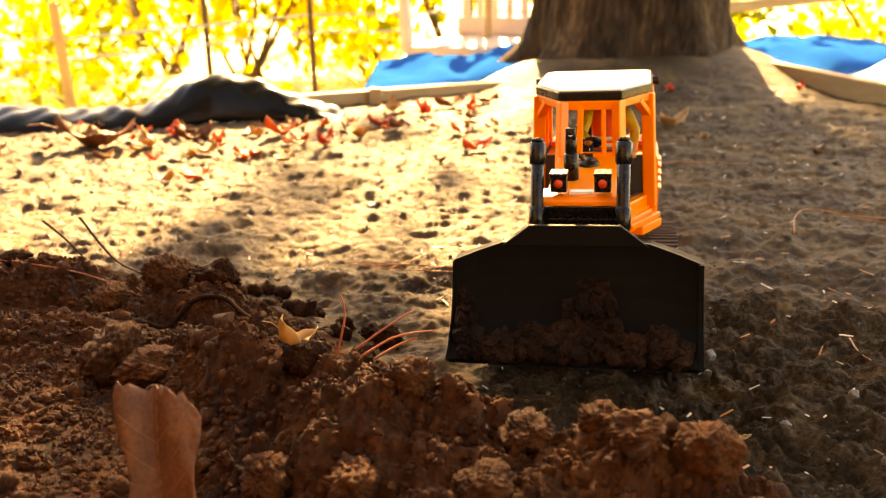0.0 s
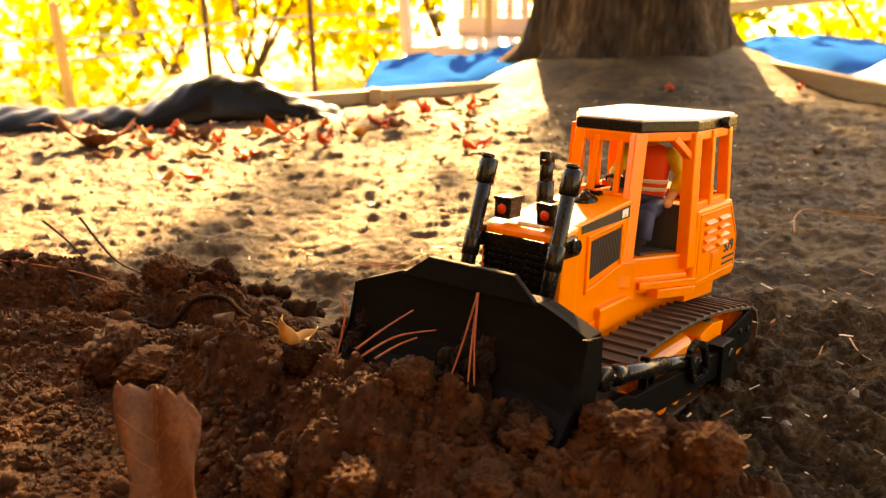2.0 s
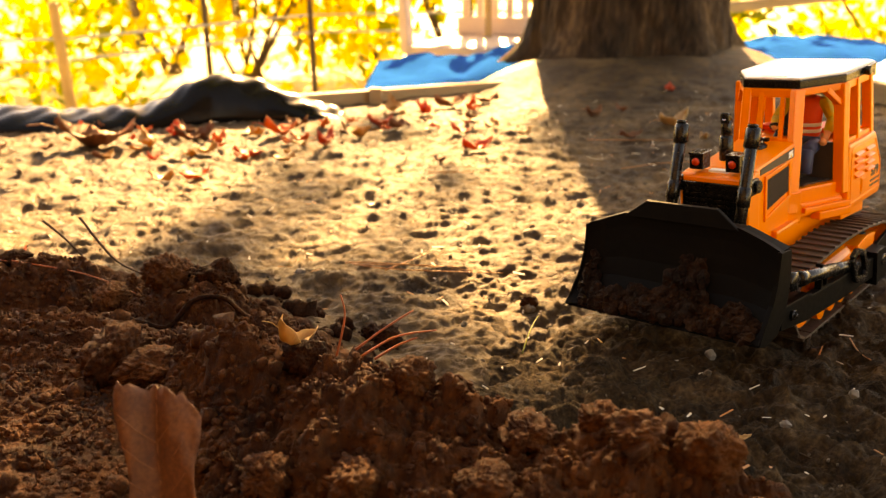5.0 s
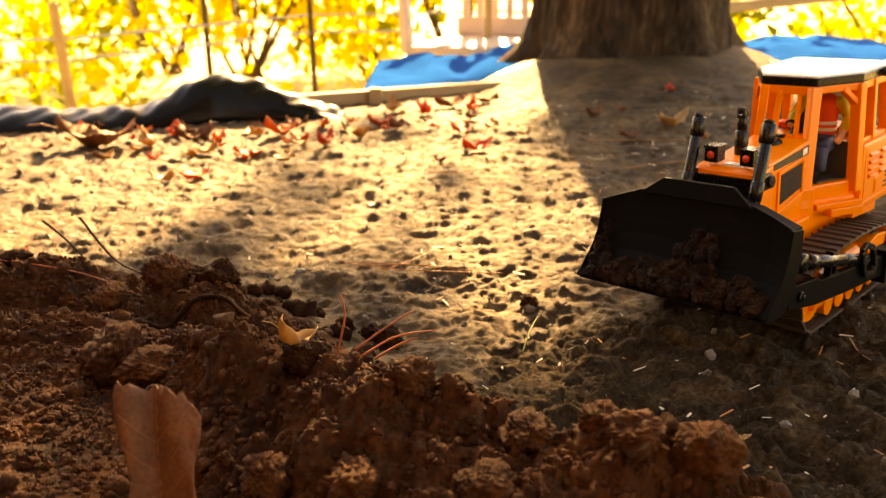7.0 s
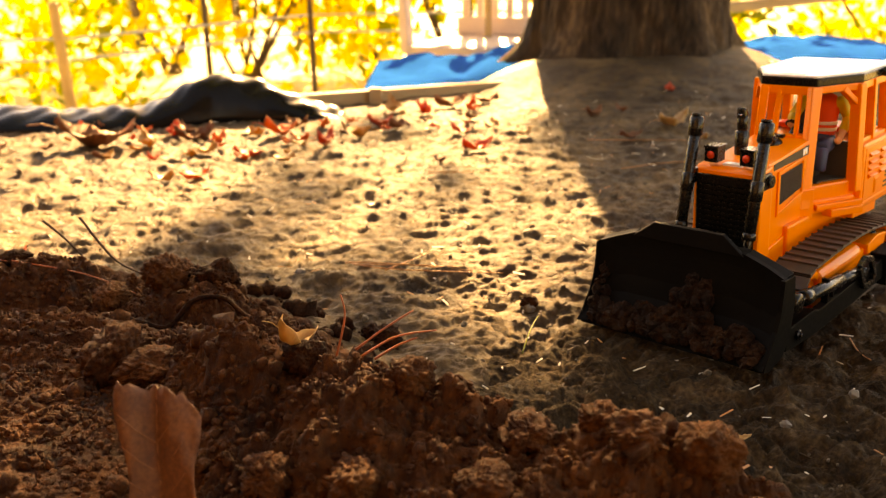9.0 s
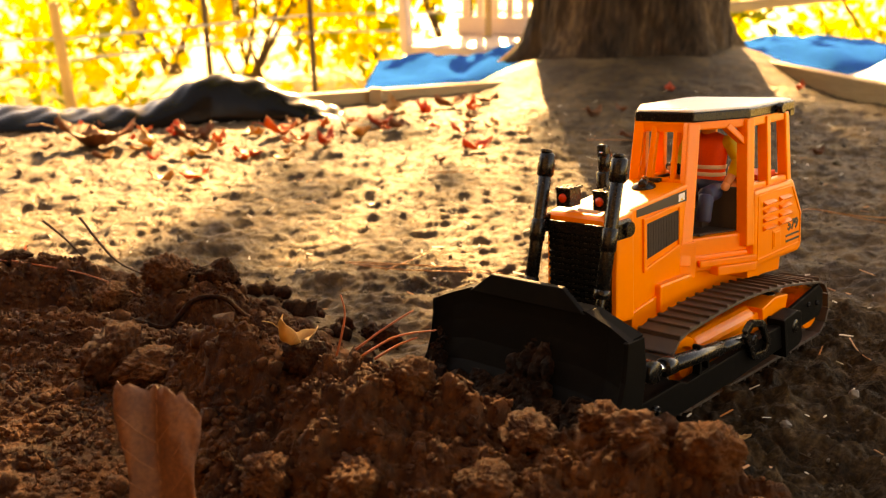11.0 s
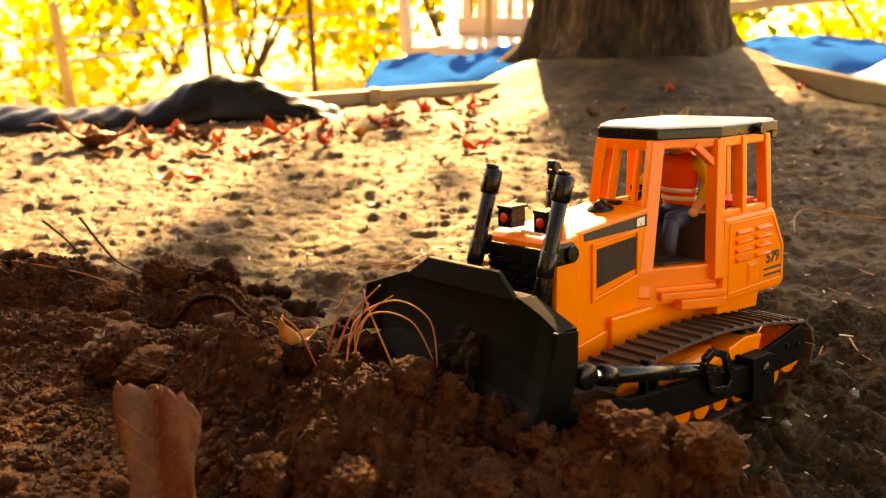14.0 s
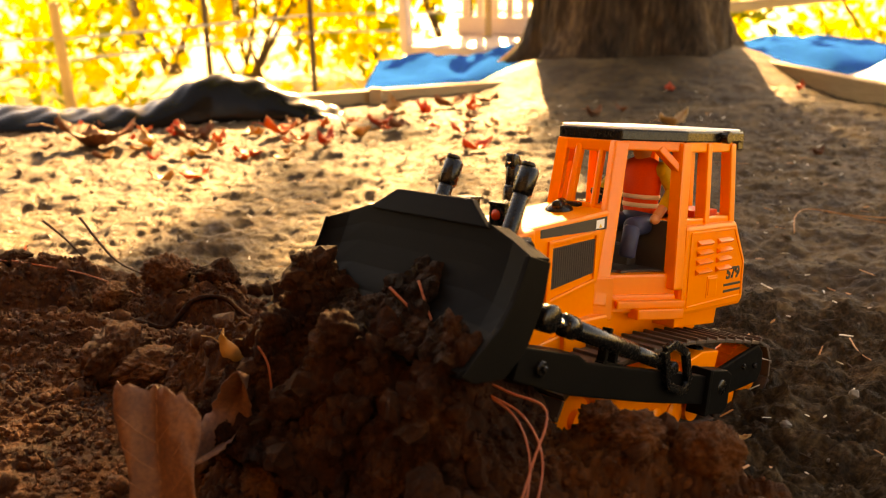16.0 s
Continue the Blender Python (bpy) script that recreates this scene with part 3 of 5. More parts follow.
        # steps and tread plates below the door
        part("step", joined(prism(((0.020, 0.026), (-0.034, 0.053), (-0.034, 0.03), (0.015, 0.02)), lambda u, v, w: Vector((u, sgn * v, w)), 0.079, 0.092, 0.0015),
                            prism(((0.010, 0.036), (-0.036, 0.060), (-0.036, 0.045), (0.006, 0.030)), lambda u, v, w: Vector((u, sgn * v, w)), 0.083, 0.0885, 0.001),
                            prism(((-0.002, 0.045), (-0.034, 0.061), (-0.034, 0.05), (-0.004, 0.035)), lambda u, v, w: Vector((u, sgn * v, w)), 0.0755, 0.083, 0.001),
                            prism(((0.026, 0.0265), (0.012, 0.0335), (0.010, 0.026), (0.024, 0.02)), lambda u, v, w: Vector((u, sgn * v, w)), 0.075, 0.105, 0.001)), ORANGE, dozer, "orange moulded entry step")

    # roof: white top on a black rim
    outline = [(0.006, 0.0265), (-0.036, 0.0512), (-0.112, 0.0508), (-0.119, 0.045), (-0.119, -0.045), (-0.112, -0.0508), (-0.036, -0.0512), (0.006, -0.0265)]
    roof = part("roof", prism(outline, plan, 0.1965, 0.2042, 0.0012), BLACK, dozer, "black roof rim")
    part("roof_top", prism([(x * 0.975 - 0.0012, y * 0.965) for x, y in outline], plan, 0.2035, 0.2062, 0.0012), WHITE, roof, "white roof panel")
    part("roof_hatch", box(-0.012, 0.0, -0.012, 0.012, 0.206, 0.2068, 0.0004), WHITE, roof)
    for sgn in (1, -1):
        part("work_lamp", joined(rod((-0.083, sgn * 0.051, 0.2005), (-0.083, sgn * 0.0565, 0.2005), 0.0045, 14), box(-0.115, -0.107, sgn * 0.046 - 0.004, sgn * 0.046 + 0.004, 0.191, 0.2045, 0.001)), BLACK, roof)

    # tracks with frames, wheels and pads
    sides = {}
    for sgn in (1, -1):
        y = sgn * TRACK_Y
        fr = part("track_frame", joined(
            prism(((0.085, 0.016), (-0.105, 0.016), (-0.108, 0.026), (-0.06, 0.034), (-0.05, 0.046), (0.03, 0.046), (0.08, 0.036)), side, y - 0.013, y + 0.013, 0.0015),
            prism(((-0.02, 0.040), (-0.058, 0.040), (-0.062, 0.052), (-0.04, 0.0545), (-0.018, 0.050)), side, y - sgn * 0.002, y + sgn * 0.017, 0.001),
            rod((0.075, y + sgn * 0.005, 0.041), (-0.012, y + sgn * 0.005, 0.043), 0.0095, 18)), ORANGE, dozer, "orange track frame")
        part("frame_plate", prism(((-0.060, 0.016), (-0.122, 0.018), (-0.128, 0.026), (-0.128, 0.040), (-0.120, 0.047), (-0.060, 0.037)), side, y + sgn * 0.014, y + sgn * 0.0175, 0.0012), SATIN, fr, "dusty black side plate")
        part("plate_bolt", joined(*[rod((x, y + sgn * 0.017, z), (x, y + sgn * 0.0195, z), 0.0022, 6) for x, z in ((-0.074, 0.0285), (-0.098, 0.034), (-0.114, 0.032))]), BLACK, fr)
        for x, z, r in ((0.088, 0.0305, 0.0235), (-0.1165, 0.0250, 0.0185)):
            wheel = part("sprocket", lathe([(r * 0.5, -0.011), (r * 0.95, -0.011), (r, -0.009), (r, 0.009), (r * 0.95, 0.011), (r * 0.7, 0.011), (r * 0.62, 0.008), (r * 0.3, 0.008), (r * 0.26, 0.012), (0.002, 0.012)], (0, 0, 0), (0, sgn, 0), 28), ORANGE, dozer, "toothed orange track wheel")
            tooth = part("tooth", box(-0.002, 0.002, -0.004, 0.004, r * 0.9, r * 1.06, 0.0006), ORANGE, wheel)
            for k in range(1, 16):
                more = tooth.copy()
                scene.collection.objects.link(more)
                more.rotation_euler.y = k * math.pi / 8
            wheel.location = (x, y, z)
            sides.setdefault("wheels", []).append((wheel, (x, y, z), r, sgn))
        for i in range(7):
            x = 0.056 - i * 0.0235
            roller = part("road_roller", joined(lathe([(0.004, -0.014), (0.0095, -0.014), (0.0095, -0.006), (0.0065, -0.005), (0.0065, 0.005), (0.0095, 0.006), (0.0095, 0.014), (0.006, 0.015), (0.002, 0.0155)], (0, 0, 0), (0, sgn, 0), 18)), ORANGE, dozer)
            roller.location = (x, y, 0.0135)
            sides["wheels"].append((roller, (x, y, 0.0135), 0.0095, sgn))
        part("carrier_roller", rod((-0.045, y - 0.013, 0.0505), (-0.045, y + 0.013, 0.0505), 0.006, 14), BLACK, fr)
    # one pad: plate, grouser bar, link blocks
    pad_bm = joined(box(-0.0064, 0.0064, -0.0175, 0.0175, -0.0022, 0.0, 0.0004), box(-0.0060, -0.0036, -0.0175, 0.0175, -0.0042, -0.0018, 0.0004), box(-0.005, 0.005, -0.006, 0.006, 0.0, 0.0026, 0.0004))
    first = part("track_pad", pad_bm, RUBBER, dozer)
    pads = []
    for sgn in (1, -1):
        for i in range(PADS):
            ob = first if not pads else first.copy()
            if ob is not first:
                scene.collection.objects.link(ob)
            ob.matrix_basis = pad_pose(i / PADS, sgn * TRACK_Y)
            pads.append((ob, i / PADS, sgn * TRACK_Y))
    sides["pads"] = pads

    # blade with its push arms and struts: drawn about the trunnion
    tx, tz = TRUNNION
    blade_bm = bmesh.new()
    profile = [(0.2045, 0.057), (0.192, 0.066), (0.180, 0.078), (0.1722, 0.092), (0.1675, 0.106), (0.1645, 0.1175), (0.1625, 0.1285)]
    half = 0.0872
    ys = [-half, -0.0845, -0.07, -0.0515, -0.03, 0.0, 0.03, 0.0515, 0.07, 0.0845, half]

    def top_at(y):
        a = abs(y)
        return 0.1285 if a <= 0.0515 else 0.1285 - (a - 0.0515) / (half - 0.0515) * 0.0125

    grid = []
    for y in ys:
        col = []
        for k, (x, z) in enumerate(profile):
            zz = 0.057 + (z - 0.057) * (top_at(y) - 0.057) / (0.1285 - 0.057)
            col.append(blade_bm.verts.new((x - tx + 0.004 + 0.006 * (abs(y) / half) ** 6, y, zz - tz)))
        grid.append(col)
    for c0, c1 in zip(grid, grid[1:]):
        for k in range(len(profile) - 1):
            blade_bm.faces.new((c0[k], c1[k], c1[k + 1], c0[k + 1]))
    ex = bmesh.ops.extrude_face_region(blade_bm, geom=list(blade_bm.faces))
    for v in ex["geom"]:
        if isinstance(v, bmesh.types.BMVert):
            v.co.x -= 0.005
            v.co.z -= 0.0006
    bmesh.ops.recalc_face_normals(blade_bm, faces=blade_bm.faces)
    blade = part("blade", blade_bm, SATIN, dozer, "black curved bulldozer blade")
    blade.location = (tx, 0, tz)
    off = Vector((-tx, 0, -tz))

    def ahead(bm):
        bm.transform(Matrix.Translation((0.004 - tx, 0, -tz)))
        return bm

    def at(bm):
        bm.transform(Matrix.Translation(off))
        return bm

    part("spill_guard", at(prism(((-0.0515, 0.1265), (0.0515, 0.1265), (0.0318, 0.1405), (-0.0318, 0.1405)), lambda u, v, w: Vector((0.1690 + w - (v - 0.1265) * 0.35, u, v)), -0.004, 0.0, 0.0008)), SATIN, blade, "trapezoid spill guard on the blade's top edge")
    part("top_lip", ahead(joined(box(0.150, 0.1605, -0.0515, 0.0515, 0.124, 0.1275, 0.0008), beam((0.155, 0.0515, 0.1258), (0.158, 0.0862, 0.1138), 0.0035, 0.011, 0.0006, up=(1, 0, 0)), beam((0.155, -0.0515, 0.1258), (0.158, -0.0862, 0.1138), 0.0035, 0.011, 0.0006, up=(1, 0, 0)))), SATIN, blade)
    part("cutting_edge", ahead(prism(((0.2075, 0.0535), (0.2, 0.0575), (0.190, 0.0655), (0.187, 0.0645), (0.1975, 0.0555)), side, -0.0862, 0.0862, 0.0006)), SATIN, blade, "worn cutting edge")
    for sgn in (1, -1):
        y = sgn * half
        part("end_plate", ahead(prism(((0.2095, 0.0555), (0.1985, 0.0675), (0.186, 0.079), (0.178, 0.0925), (0.1735, 0.1055), (0.1705, 0.1165), (0.1530, 0.1135), (0.1545, 0.090), (0.1640, 0.066), (0.1780, 0.0525), (0.2, 0.0515)), side, y - 0.0012 - (0.0015 if sgn > 0 else -0.0015), y + 0.0012, 0.0006)), SATIN, blade, "scratched end plate")
        ya = sgn * 0.0825
        arm = part("push_arm", at(joined(
            prism(((0.172, 0.050), (0.17, 0.060), (0.165, 0.068), (0.118, 0.0615), (0.11, 0.057), (0.03, 0.0465), (-0.028, 0.0395), (-0.028, 0.020), (0.04, 0.027), (0.12, 0.038)), side, ya - 0.0035, ya + 0.0035, 0.001),
            prism(((0.118, 0.0615), (0.165, 0.068), (0.165, 0.0645), (0.118, 0.058)), side, ya - sgn * 0.014, ya + sgn * 0.003, 0.0006),
            beam((0.030, ya - sgn * 0.002, 0.0445), (-0.024, ya - sgn * 0.002, 0.0385), 0.010, 0.003, 0.0006))), SATIN, blade, "flat black push arm")
        part("trunnion_block", at(joined(prism(((-0.028, 0.013), (-0.028, 0.044), (-0.052, 0.0425), (-0.058, 0.0395), (-0.058, 0.0155), (-0.052, 0.012)), side, ya - 0.007, ya + 0.0055, 0.001),
                                         box(-0.030, -0.026, ya - 0.008, ya + 0.0068, 0.0125, 0.0445, 0.0006))), SATIN, blade)
        part("trunnion_pin", at(rod((-0.046, ya + sgn * 0.002, 0.031), (-0.046, ya + sgn * 0.0062, 0.031), 0.0055, 16)), BLACK, blade, "", True)
        part("arm_bolt", at(joined(rod((0.152, ya, 0.056), (0.152, ya + sgn * 0.0065, 0.056), 0.0045, 14), rod((0.152, ya, 0.056), (0.152, ya + sgn * 0.0085, 0.056), 0.0022, 6))), BLACK, blade)
        # tilt strut from the blade's back to the arm, with its bracket
        a, b = Vector((0.147, ya, 0.0825)), Vector((0.024, ya + sgn * 0.001, 0.0505))
        d = (b - a).normalized()
        part("strut_rod", at(rod(a, a + d * 0.024, 0.0036)), CHROME, blade, "shiny strut rod", True)
        part("tilt_strut", at(joined(rod(a + d * 0.014, a + d * 0.026, 0.0068), rod(a + d * 0.024, a + d * 0.090, 0.0056), rod(a + d * 0.088, b, 0.0048), rod(a + Vector((0, sgn * 0.005, 0)), a - Vector((0, sgn * 0.005, 0)), 0.008))), BLACK, blade, "glossy black tilt strut", True)
        link = []
        ring = [(0.044, 0.0645), (0.054, 0.0605), (0.045, 0.0375), (0.026, 0.0325), (0.021, 0.0385), (0.029, 0.058)]
        for (u, v), (p, q) in zip(ring, ring[1:] + ring[:1]):
            link.append(beam((u - 0.02, ya + sgn * 0.006, v), (p - 0.02, ya + sgn * 0.006, q), 0.0055, 0.0042, 0.0008, up=(0, 1, 0)))
        link.append(rod((0.018, ya - sgn * 0.004, 0.048), (0.018, ya + sgn * 0.006, 0.048), 0.0045))
        part("strut_link", at(joined(*link)), BLACK, blade, "black loop link round the strut's foot")
        part("strut_bracket", at(joined(beam((0.092, ya, 0.050), (0.089, ya, 0.0755), 0.003, 0.006, 0.0006, up=(0, 1, 0)), beam((0.081, ya, 0.049), (0.080, ya, 0.070), 0.003, 0.006, 0.0006, up=(0, 1, 0)), beam((0.094, ya, 0.054), (0.072, ya, 0.0515), 0.006, 0.004, 0.0006))), SATIN, blade)
    # lift cylinders on their brackets
    lifts = []
    for sgn in (1, -1):
        y = sgn * 0.032
        part("cylinder_bracket", joined(box(0.099, 0.1215, sgn * 0.031 - 0.003, sgn * 0.031 + 0.003, 0.125, 0.139, 0.003), rod((0.1045, sgn * 0.031, 0.132), (0.1045, sgn * 0.0365, 0.132), 0.0055)), BLACK, dozer)
        cyl = part("lift_cylinder", joined(rod((0, 0, -0.0465), (0, 0, 0.0385), 0.0050), rod((0, 0, 0.0345), (0, 0, 0.0525), 0.0063), rod((0, 0, -0.014), (0, 0, 0.004), 0.0058), rod((0, 0, -0.0465), (0, 0, -0.040), 0.0058),
                                           rod((0.002, 0, 0.0522), (0.002, 0, 0.0545), 0.0045, 10)), BLACK, dozer, "black lift cylinder", True)
        part("cylinder_rod", rod((0, 0, -0.075), (0, 0, -0.03), 0.0034), BLACK, cyl, "", True)
        lifts.append((cyl, y))
    return dozer, blade, lifts, sides


DOZER, BLADE, LIFTS, SIDES = build_bulldozer()


def build_driver():
    """The seated toy figure, one plain mesh, drawn in the bulldozer's space."""
    def ball(c, r, s=(1, 1, 1)):
        bm = bmesh.new()
        bmesh.ops.create_icosphere(bm, subdivisions=3, radius=r)
        for v in bm.verts:
            v.co = Vector((v.co.x * s[0] + c[0], v.co.y * s[1] + c[1], v.co.z * s[2] + c[2]))
        return bm

    def torso(rings, c):
        bm = lathe(rings, (0, 0, 0), (0, 0, 1), 28)
        for v in bm.verts:
            v.co = Vector((v.co.x * 0.62 + c[0], v.co.y + c[1], v.co.z + c[2]))
        return bm

    c = (-0.036, 0.004, 0.138)
    pieces = [(torso([(0.0125, 0), (0.0135, 0.003), (0.0142, 0.012), (0.0158, 0.024), (0.0165, 0.031), (0.0150, 0.036), (0.0085, 0.0395), (0.004, 0.0405)], c), 0),
              (torso([(0.0137, 0.0045), (0.0144, 0.0047), (0.0146, 0.0075), (0.0139, 0.0078)], c), 1),
              (torso([(0.0141, 0.0105), (0.0149, 0.0107), (0.0152, 0.0135), (0.0146, 0.0138)], c), 1),
              (torso([(0.0126, -0.003), (0.0136, -0.0028), (0.0136, 0.0002), (0.0126, 0.0004)], c), 5),
              (ball((-0.036, 0.004, 0.1355), 0.0125, (0.85, 1.1, 0.6)), 4),
              (rod((-0.034, -0.006, 0.131), (-0.006, -0.010, 0.131), 0.0068), 4), (rod((-0.034, 0.014, 0.131), (-0.006, 0.018, 0.131), 0.0068), 4),
              (rod((-0.008, -0.010, 0.132), (-0.003, -0.010, 0.110), 0.006), 4), (rod((-0.008, 0.018, 0.132), (-0.003, 0.018, 0.110), 0.006), 4),
              (rod((-0.037, 0.0205, 0.171), (-0.041, 0.027, 0.155), 0.0054, 14, 0.0047), 2), (rod((-0.041, 0.027, 0.156), (-0.030, 0.027, 0.144), 0.0047, 14, 0.004), 2),
              (ball((-0.037, 0.0200, 0.170), 0.0060), 2), (ball((-0.041, 0.027, 0.155), 0.0050), 2),
              (rod((-0.036, -0.0125, 0.172), (-0.026, -0.020, 0.155), 0.0055, 14, 0.005), 2), (rod((-0.026, -0.020, 0.155), (-0.008, -0.012, 0.152), 0.005, 14, 0.004), 2),
              (ball((-0.036, -0.0125, 0.170), 0.0065), 2),
              (rod((-0.031, 0.027, 0.145), (-0.024, 0.026, 0.1375), 0.0034), 3), (ball((-0.023, 0.026, 0.1365), 0.0042, (1.1, 0.8, 0.9)), 3), (ball((-0.006, -0.012, 0.152), 0.0042), 3),
              (rod((-0.036, 0.004, 0.174), (-0.035, 0.004, 0.180), 0.0045), 3), (ball((-0.034, 0.004, 0.1825), 0.0075, (0.95, 0.85, 1.0)), 3), (ball((-0.035, 0.004, 0.1855), 0.0078, (1.0, 0.92, 0.58)), 5)]
    me = bpy.data.meshes.new("toy_driver")
    out = bmesh.new()
    for bm, slot in pieces:
        for f in bm.faces:
            f.material_index, f.smooth = slot, True
        tmp = bpy.data.meshes.new("tmp")
        bm.to_mesh(tmp)
        bm.free()
        out.from_mesh(tmp)
        bpy.data.meshes.remove(tmp)
    for v in out.verts:
        v.co += Vector((-0.006, 0.009, 0.006))
    out.to_mesh(me)
    out.free()
    for m in (VEST, REFLEX, SHIRT, SKIN, DENIM, HAIR):
        me.materials.append(m)
    return tagged(new("toy_driver", me), "plastic toy driver doll in orange vest seated in the cab", "toy figure")


DRIVER = build_driver()


# ---- the big tree and what stands round the yard ----
def mesh_object(name, verts, faces, mat, parent=None, smooth=False, slots=None):
    me = bpy.data.meshes.new(name)
    me.from_pydata(verts, [], faces)
    for m in (mat if isinstance(mat, (list, tuple)) else [mat]):
        me.materials.append(m)
    if slots is not None:
        me.polygons.foreach_set("material_index", np.array(slots, np.int32))
    if smooth:
        me.polygons.foreach_set("use_smooth", np.ones(len(me.polygons), bool))
    ob = new(name, me)
    ob.parent = parent
    return ob


def build_big_tree():
    tree = empty("pine_tree", "thick old tree with furrowed brown bark", "tree")
    seg, verts, faces = 200, [], []
    hs = np.concatenate([np.linspace(-0.12, 0.55, 110), np.linspace(0.6, 7.0, 40)])
    for z in hs:
        for i in range(seg):
            a = 2 * math.pi * i / seg
            flare = 0.078 * math.exp(-max(z, 0) / 0.085) * (1 + 0.9 * math.sin(a * 5 + 0.6) + 0.4 * math.sin(a * 9))
            r = 0.238 - 0.012 * min(max(z, 0), 1.0) - 0.02 * max(z - 1, 0) + max(flare, -0.01)
            verts.append((a, z, r))
    arr = np.array(verts)
    a, z, r = arr[:, 0], arr[:, 1], arr[:, 2]
    cx, cy = np.cos(a), np.sin(a)
    # bark plates: long ridges with deep furrows that wander
    wander = fbm(z * 2.2 + 7, cx * 1.4 + cy * 2.1, 3, 3) * 0.5
    plates = lumps((a + wander) * 9.0, z * 5.0 + 3 * cx, 40, 0.95)
    r = r + 0.016 * plates + 0.010 * fbm(a * 20 / (2 * math.pi) * 2.0, z * 9, 4, 50) + 0.004 * fbm(a * 30, z * 40, 2, 60)
    pts = np.stack([0.508 + r * cx, 2.46 + r * cy, z], 1)
    n = len(hs)
    for k in range(n - 1):
        for i in range(seg):
            faces.append((k * seg + i, k * seg + (i + 1) % seg, (k + 1) * seg + (i + 1) % seg, (k + 1) * seg + i))
    mesh_object("trunk", pts.tolist(), faces, BARK, tree, True)
    limbs = []
    for i in range(9):
        t, h = i * 2.4, 4.0 + i * 0.33
        base = Vector((0.5, 2.46, h))
        tip = base + Vector((math.cos(t) * 2.2, math.sin(t) * 2.2, 0.9))
        limbs.append(tube([base, base.lerp(tip, 0.4) + Vector((0, 0, -0.1)), tip], 0.07, 8, 0.25))
    part("limb", joined(*limbs), BARK, tree)
    leaf_cloud("crown", 5200, lambda q: (0.5 + q.gauss(0, 1.3), 2.46 + q.gauss(0, 1.3), 5.6 + q.gauss(0, 0.9)), (0.10, 0.2), LEAF_GREEN, tree, 12)
    return tree


def leaf_cloud(name, count, spot, size, mats, parent, seed, droop=0.6):
    """Many small folded leaves, each two faces, at places that spot() gives."""
    q = random.Random(seed)
    verts, faces, slots = [], [], []
    mats = mats if isinstance(mats, (list, tuple)) else [mats]
    for i in range(count):
        c = Vector(spot(q))
        s = q.uniform(*size)
        e = Euler((q.uniform(-1.3, 1.3), q.uniform(-1.3, 1.3), q.uniform(0, 6.3))).to_matrix()
        k = len(verts)
        for p in ((-0.5, 0, 0), (0, -0.32, 0.1), (0.55, 0, -0.05), (0, 0.32, 0.1)):
            verts.append(c + e @ (Vector(p) * s))
        faces += [(k, k + 1, k + 2), (k, k + 2, k + 3)]
        slots += [i * 7 % len(mats)] * 2
    ob = mesh_object(name, [tuple(v) for v in verts], faces, list(mats), parent, False, slots)
    return ob


build_big_tree()


def build_shrub(x, y, w, h, count, mats, seed, label, name="shrub"):
    base = on_ground(x, y)
    shrub = empty(name, label, "shrub")
    q = random.Random(seed)
    stems = []
    centres = []
    for i in range(7):
        tip = Vector((x + q.uniform(-w, w) * 0.8, y + q.uniform(-0.4, 0.4), base + h * q.uniform(0.5, 1.0)))
        stems.append(tube([(x + q.uniform(-0.1, 0.1), y, base - 0.05), (x * 0.5 + tip.x * 0.5, y, base + h * 0.35), tip], 0.018, 6, 0.3))
        centres.append(tip)
    for i in range(14):
        centres.append(Vector((x + q.uniform(-w, w), y + q.uniform(-0.5, 0.5), base + h * q.uniform(0.05, 1.0))))
    part("stem", joined(*stems), DARKPOLE, shrub)

    def spot(r):
        c = r.choice(centres)
        return (c.x + r.gauss(0, w * 0.22), c.y + r.gauss(0, 0.2), max(base + 0.02, c.z + r.gauss(0, h * 0.12)))

    leaf_cloud("foliage", count, spot, (0.06, 0.13), mats, shrub, seed + 50)
    return shrub


GOLD_TEXT, GREEN_TEXT = "sunlit shrub with yellow autumn leaves", "sunlit shrub with green and yellow leaves"
for x, y, w, h, mats, seed in ((-2.6, 4.6, 0.8, 1.1, [LEAF_GOLD, LEAF_GOLD, LEAF_GREEN], 1), (-1.15, 5.6, 0.7, 1.3, [LEAF_GOLD], 2), (0.1, 5.6, 0.8, 1.3, [LEAF_GOLD, LEAF_GOLD, LEAF_GREEN], 3),
                               (1.3, 5.0, 0.8, 1.2, [LEAF_GREEN, LEAF_GOLD], 4), (2.5, 5.0, 0.8, 1.2, [LEAF_GOLD, LEAF_GREEN], 5), (-1.9, 6.6, 0.9, 1.5, [LEAF_GREEN], 6), (-0.5, 7.2, 0.9, 1.4, [LEAF_GOLD], 7), (3.6, 6.4, 1.0, 1.4, [LEAF_GOLD], 8), (-3.6, 6.6, 1.0, 1.5, [LEAF_GREEN, LEAF_GOLD], 9)):
    build_shrub(x, y, w, h, 1700, mats, seed, GOLD_TEXT if mats[0] is LEAF_GOLD else GREEN_TEXT)


